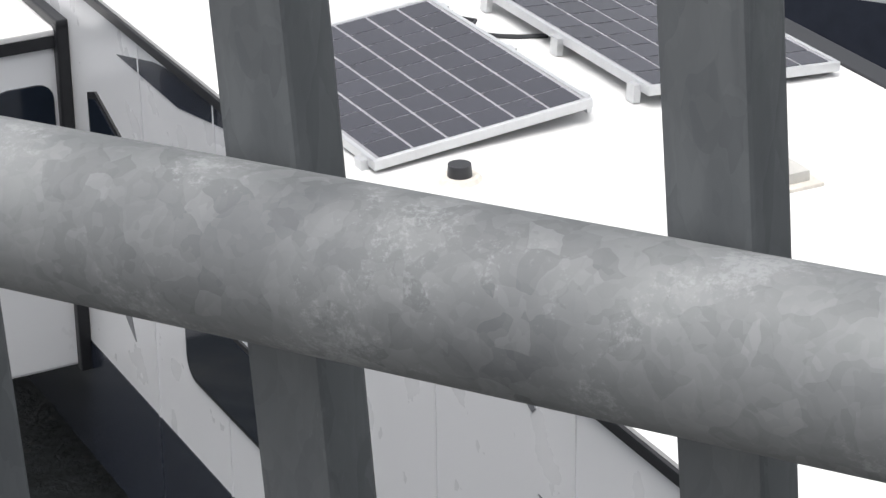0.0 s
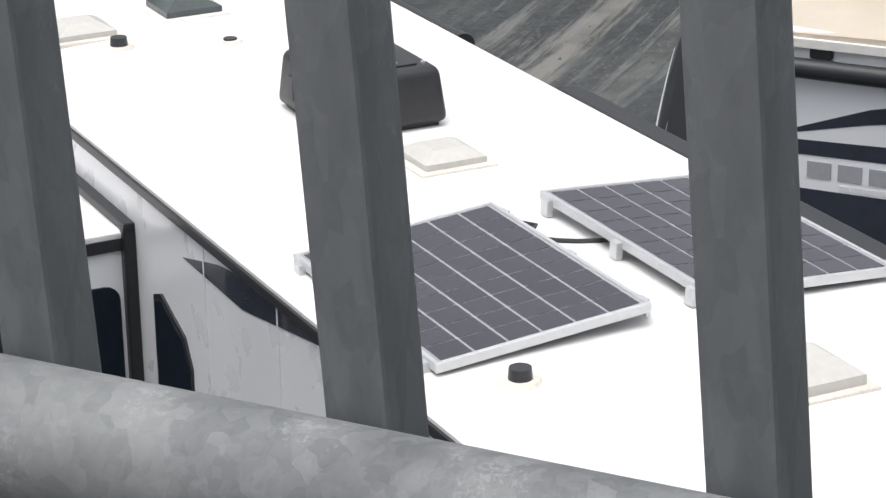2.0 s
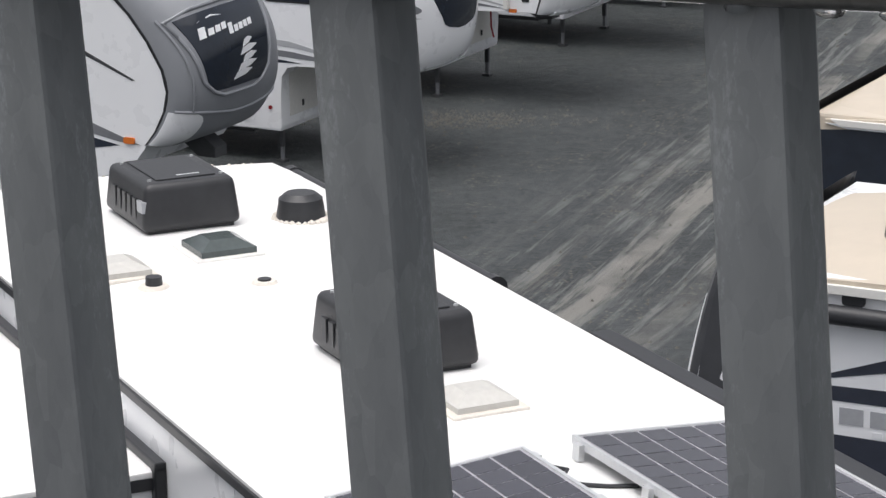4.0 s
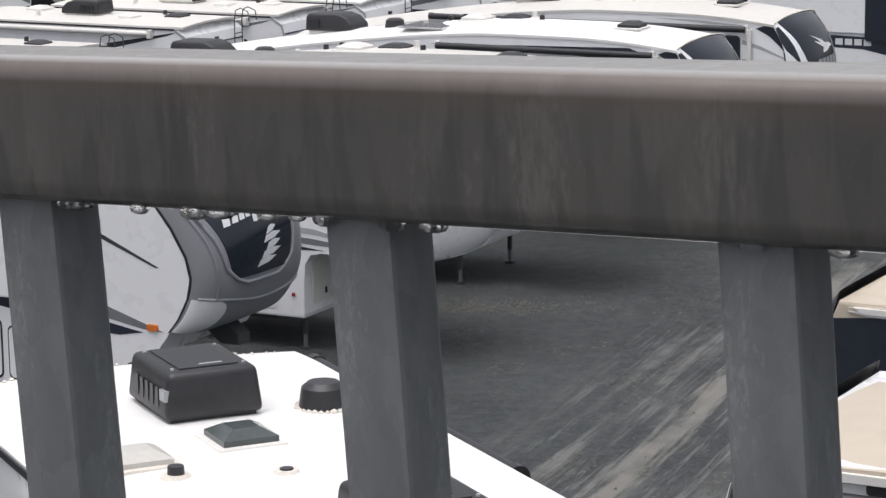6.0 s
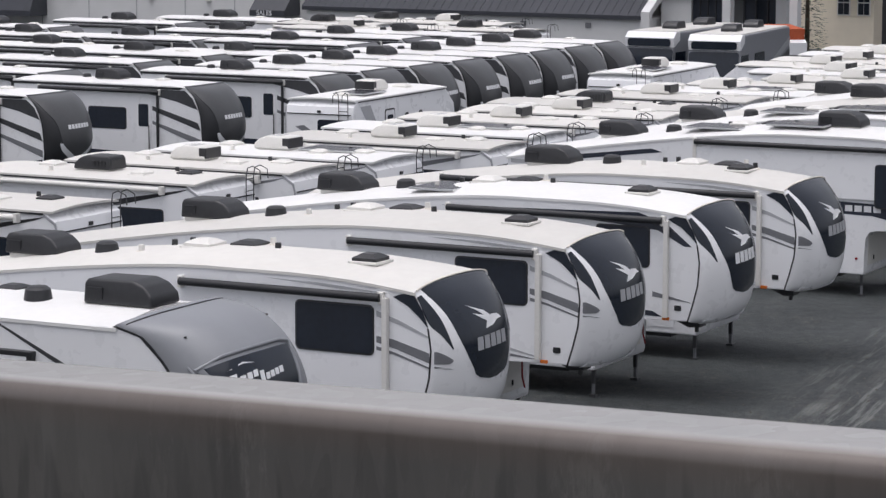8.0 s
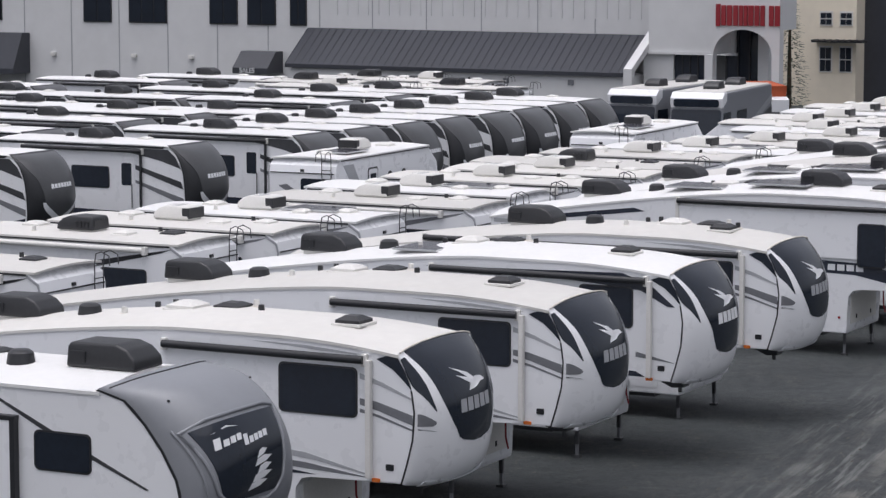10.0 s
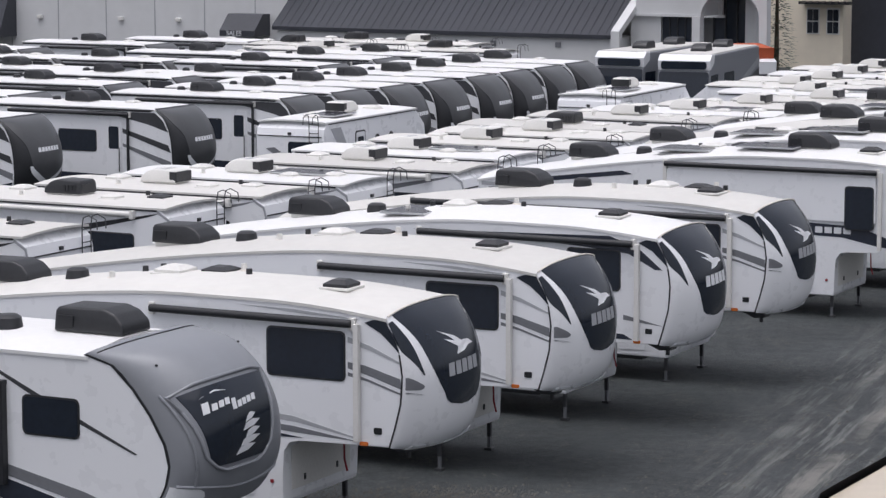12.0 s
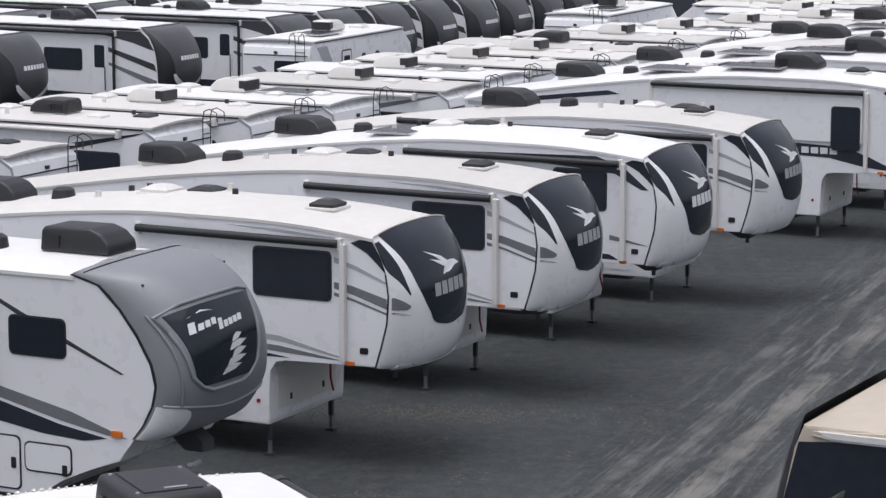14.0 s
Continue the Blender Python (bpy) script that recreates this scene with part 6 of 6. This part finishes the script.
# ---- showroom building ----
def showroom():
    """The long pale building: wall with a row of windows, dark standing-seam canopy, arched portal."""
    root = thing("showroom_building", "pale grey showroom with dark metal canopy and arched entrance", "building")
    root.matrix_world = pose(15.5, 146.0, 0, 0, 0, HEAD)
    # local x along the wall, -y towards the lot
    part("wall", box(-75, 0.0, 3.0, 6.0, -0.2, 11.0), WALL, root, "pale painted metal wall")
    part("wall_entrance", box(-3.85, 1.2, 0.6, 5.5, 3.55, 11.0), WALL, root)
    part("fascia_band", box(-3.85, 1.4, 0.5, 0.6, 3.50, 3.66), WALL, root)
    for k in range(19):
        x = -73 + 3.6 * k
        part("panel_joint", box(x, x + 0.06, 2.98, 3.0, 0, 11.0), GREY_MID, root)
    for k in range(30):
        x = -25.0 + 0.7 * k
        part("cladding_rib", box(x, x + 0.08, 2.95, 3.0, 5.3, 11.0), WALL, root)
    # windows of the upper wall
    for x0, x1 in ((-43.2, -41.1), (-39.8, -37.0), (-33.9, -31.9), (-31.2, -29.2), (-28.2, -27.05), (-52.0, -49.5)):
        w = part("window", box(x0, x1, 2.93, 3.02, 4.60, 7.4), BLACK_TRIM, root)
        n = 2 if x1 - x0 < 2.5 else 3
        for i in range(n):
            a = x0 + 0.08 + (x1 - x0 - 0.08) * i / n
            part("pane", box(a, a + (x1 - x0 - 0.08) / n - 0.08, 2.90, 2.96, 4.68, 7.32), GLASS, w)
    # dark sloped canopy
    c = bmesh.new()
    A = [(-26.9, 2.9, 4.50), (-4.9, 2.9, 4.44), (-4.4, -1.2, 2.50), (-26.1, -1.2, 2.56)]
    top = [c.verts.new(p) for p in A]
    low = [c.verts.new((x, y, z - 0.22)) for x, y, z in A]
    c.faces.new(top)
    c.faces.new(low[::-1])
    for i in range(4):
        c.faces.new((top[i], top[(i + 1) % 4], low[(i + 1) % 4], low[i]))
    can = part("canopy_roof", c, SLATE, root, "dark standing-seam metal canopy")
    for k in range(44):
        t = k / 43
        part("seam", tube([(-26.9 + 22.0 * t, 2.85, 4.50 - 0.06 * t), (-26.1 + 21.7 * t, -1.18, 2.57 - 0.06 * t)], 0.022, 4), SLATE, can)
    part("canopy_wall", box(-25.9, -4.5, -0.95, 2.9, -0.1, 2.30), WALL, root)
    part("gable_trim", prism([(2.9, 5.4), (-1.7, 2.75), (-1.7, 0.0), (-1.3, 0.0), (-1.3, 2.6), (2.9, 4.9)], 0, 0.5), WALL, root).matrix_local = Matrix.Translation((-4.35, 0, 0)) @ Matrix(((0, 1, 0, 0), (1, 0, 0, 0), (0, 0, 1, 0), (0, 0, 0, 1)))
    for x in (-22, -17, -12, -8):
        part("wall_light", box(x, x + 0.35, -1.03, -0.94, 1.75, 2.05, 0.03), GREY_STRIPE, root)
    # entrance glazing and columns
    for k in range(4):
        g = part("entrance_window", box(-2.38 + 0.46 * k, -1.98 + 0.46 * k, 0.9, 1.0, 0.2, 3.5), GLASS, root)
        part("mullion", box(-1.98 + 0.46 * k, -1.92 + 0.46 * k, 0.85, 1.0, 0.0, 3.55), BLACK_TRIM, g)
    part("entrance_wall", box(-4.2, -2.42, 0.75, 1.2, 0, 3.6), WALL, root)
    # arched portal, standing forward
    pts = [(0.90, 7.6), (0.90, 3.66), (0.47, 3.66), (0.47, 0.0), (0.93, 0.0), (0.93, 3.5)]
    for k in range(17):
        a = math.pi - math.pi * k / 16
        pts.append((2.62 + 1.66 * math.cos(a), 3.62 + 1.40 * math.sin(a)))
    pts += [(4.28, 3.5), (4.28, 0.0), (4.72, 0.0), (4.72, 7.6)]
    part("portal", prism(pts, -1.9, -1.3), WALL, root, "pale arched portal")
    part("portal_side", box(4.3, 4.72, -1.3, 0.6, 5.0, 7.6), WALL, root)
    part("portal_side", box(0.9, 0.98, -1.3, 0.6, 3.66, 7.6), WALL, root)
    part("portal_roof", box(1.2, 4.3, -1.3, 0.6, 7.1, 7.6), WALL, root)
    part("inner_wall", box(2.75, 3.35, 0.1, 0.8, 0.0, 5.4), WALL, root)
    part("portal_glass", box(0.6, 3.4, 0.9, 1.0, 0.1, 5.0), GLASS, root)
    for k in range(5):
        part("mullion", box(0.6 + 0.68 * k, 0.68 + 0.68 * k, 0.82, 0.9, 0, 5.0), BLACK_TRIM, root)
    # sign: red bars in place of the name
    x = 1.12
    for w in (0.34, 0.36, 0.40, 0.36, 0.30, 0.28, 0.40, 0.36, 0.34, 0.0, 0.36, 0.40):
        if w:
            part("sign_bar", box(x, x + w * 0.74, -2.0, -1.9, 5.22 if x > 1.2 else 5.18, 6.30 if x > 1.2 else 6.36, 0.02), RED, root, "raised red sign element")
        x += w * 0.90 if w else 0.18
    # small dark canopies
    for x0, x1, z0, z1 in ((-31.2, -28.75, 1.75, 3.05), (-53, -47.4, 1.3, 3.85)):
        part("door_canopy", prism([(3.0, z1), (2.2, z1), (1.2, z0 + 0.35), (1.2, z0), (3.0, z0)], 0, x1 - x0), SLATE, root, "dark fabric door canopy").matrix_local = Matrix.Translation((x0, 0, 0)) @ Matrix(((0, 1, 0, 0), (1, 0, 0, 0), (0, 0, 1, 0), (0, 0, 0, 1)))
    for x in (-45.7, -39.6, -35.4):
        part("wall_lamp", box(x, x + 0.35, 2.8, 3.0, 2.45, 2.68, 0.03), WHITE_PLASTIC, root)
    return root


show = showroom()
txt = bpy.data.curves.new("canopy_lettering", "FONT")
txt.body, txt.size, txt.extrude = "SALES", 0.42, 0.01
txt.materials.append(LOGO)
sign = new("canopy_lettering", txt)
sign.parent = show
sign.matrix_local = pose(-30.7, 1.17, 1.80, 90, 0, 0)


def tan_building():
    r = thing("tan_building", "tan stucco building with dark windows and a balcony", "building")
    r.matrix_world = pose(21.9, 158.5, 0, 0, 0, HEAD)
    part("wall", box(-1.0, 3.7, 0, 12, -0.2, 12), TAN, r, "tan stucco wall")
    for z, hh in ((2.0, 1.55), (4.72, 0.85), (7.8, 1.6)):
        for x in (1.47, 2.70):
            w = part("window", box(x, x + 0.80, -0.05, 0.04, z, z + hh), WHITE_PLASTIC, r)
            for i in range(2):
                for k in range(2):
                    part("pane", box(x + 0.06 + 0.35 * i, x + 0.38 + 0.35 * i, -0.07, -0.03, z + 0.07 + (hh - 0.1) / 2 * k, z + (hh - 0.1) / 2 * (k + 1)), GLASS, w)
    b = part("balcony", box(1.3, 4.4, -1.0, 0.0, 3.78, 3.86), BLACK_TRIM, r)
    for k in range(8):
        part("balcony_slat", box(1.35 + 0.4 * k, 1.43 + 0.4 * k, -1.15, 0.0, 3.86, 3.94), BLACK_TRIM, b)
    part("dark_wing", box(3.7, 30.0, 1.5, 12, -0.2, 12), SLATE, r, "dark slate-coloured wing")
    return r


tan_building()


def conifer(x, y, h):
    r = thing("conifer_tree", "narrow dark green conifer beside the portal", "tree")
    r.matrix_world = pose(x, y, 0)
    part("trunk", cone(0, 0, 0, h, 0.16, 0.03, 10), BARK, r)
    rng = random.Random(7)
    bm = bmesh.new()
    for k in range(900):
        z = h * (0.12 + 0.88 * rng.random())
        rad = (1 - z / h) * 1.25 * (0.35 + 0.65 * rng.random()) + 0.05
        a = rng.random() * 6.283
        p = Vector((rad * math.cos(a), rad * math.sin(a), z - rad * 0.25))
        d = Vector((math.cos(a), math.sin(a), -0.3 + 0.3 * rng.random())) * (0.22 + 0.2 * rng.random())
        s = Vector((-math.sin(a), math.cos(a), 0.25 * rng.random())) * 0.07
        v = [bm.verts.new(p - s), bm.verts.new(p + s), bm.verts.new(p + d)]
        bm.faces.new(v)
    part("crown", bm, NEEDLES, r)
    return r


conifer(19.95, 146.8, 7.5)
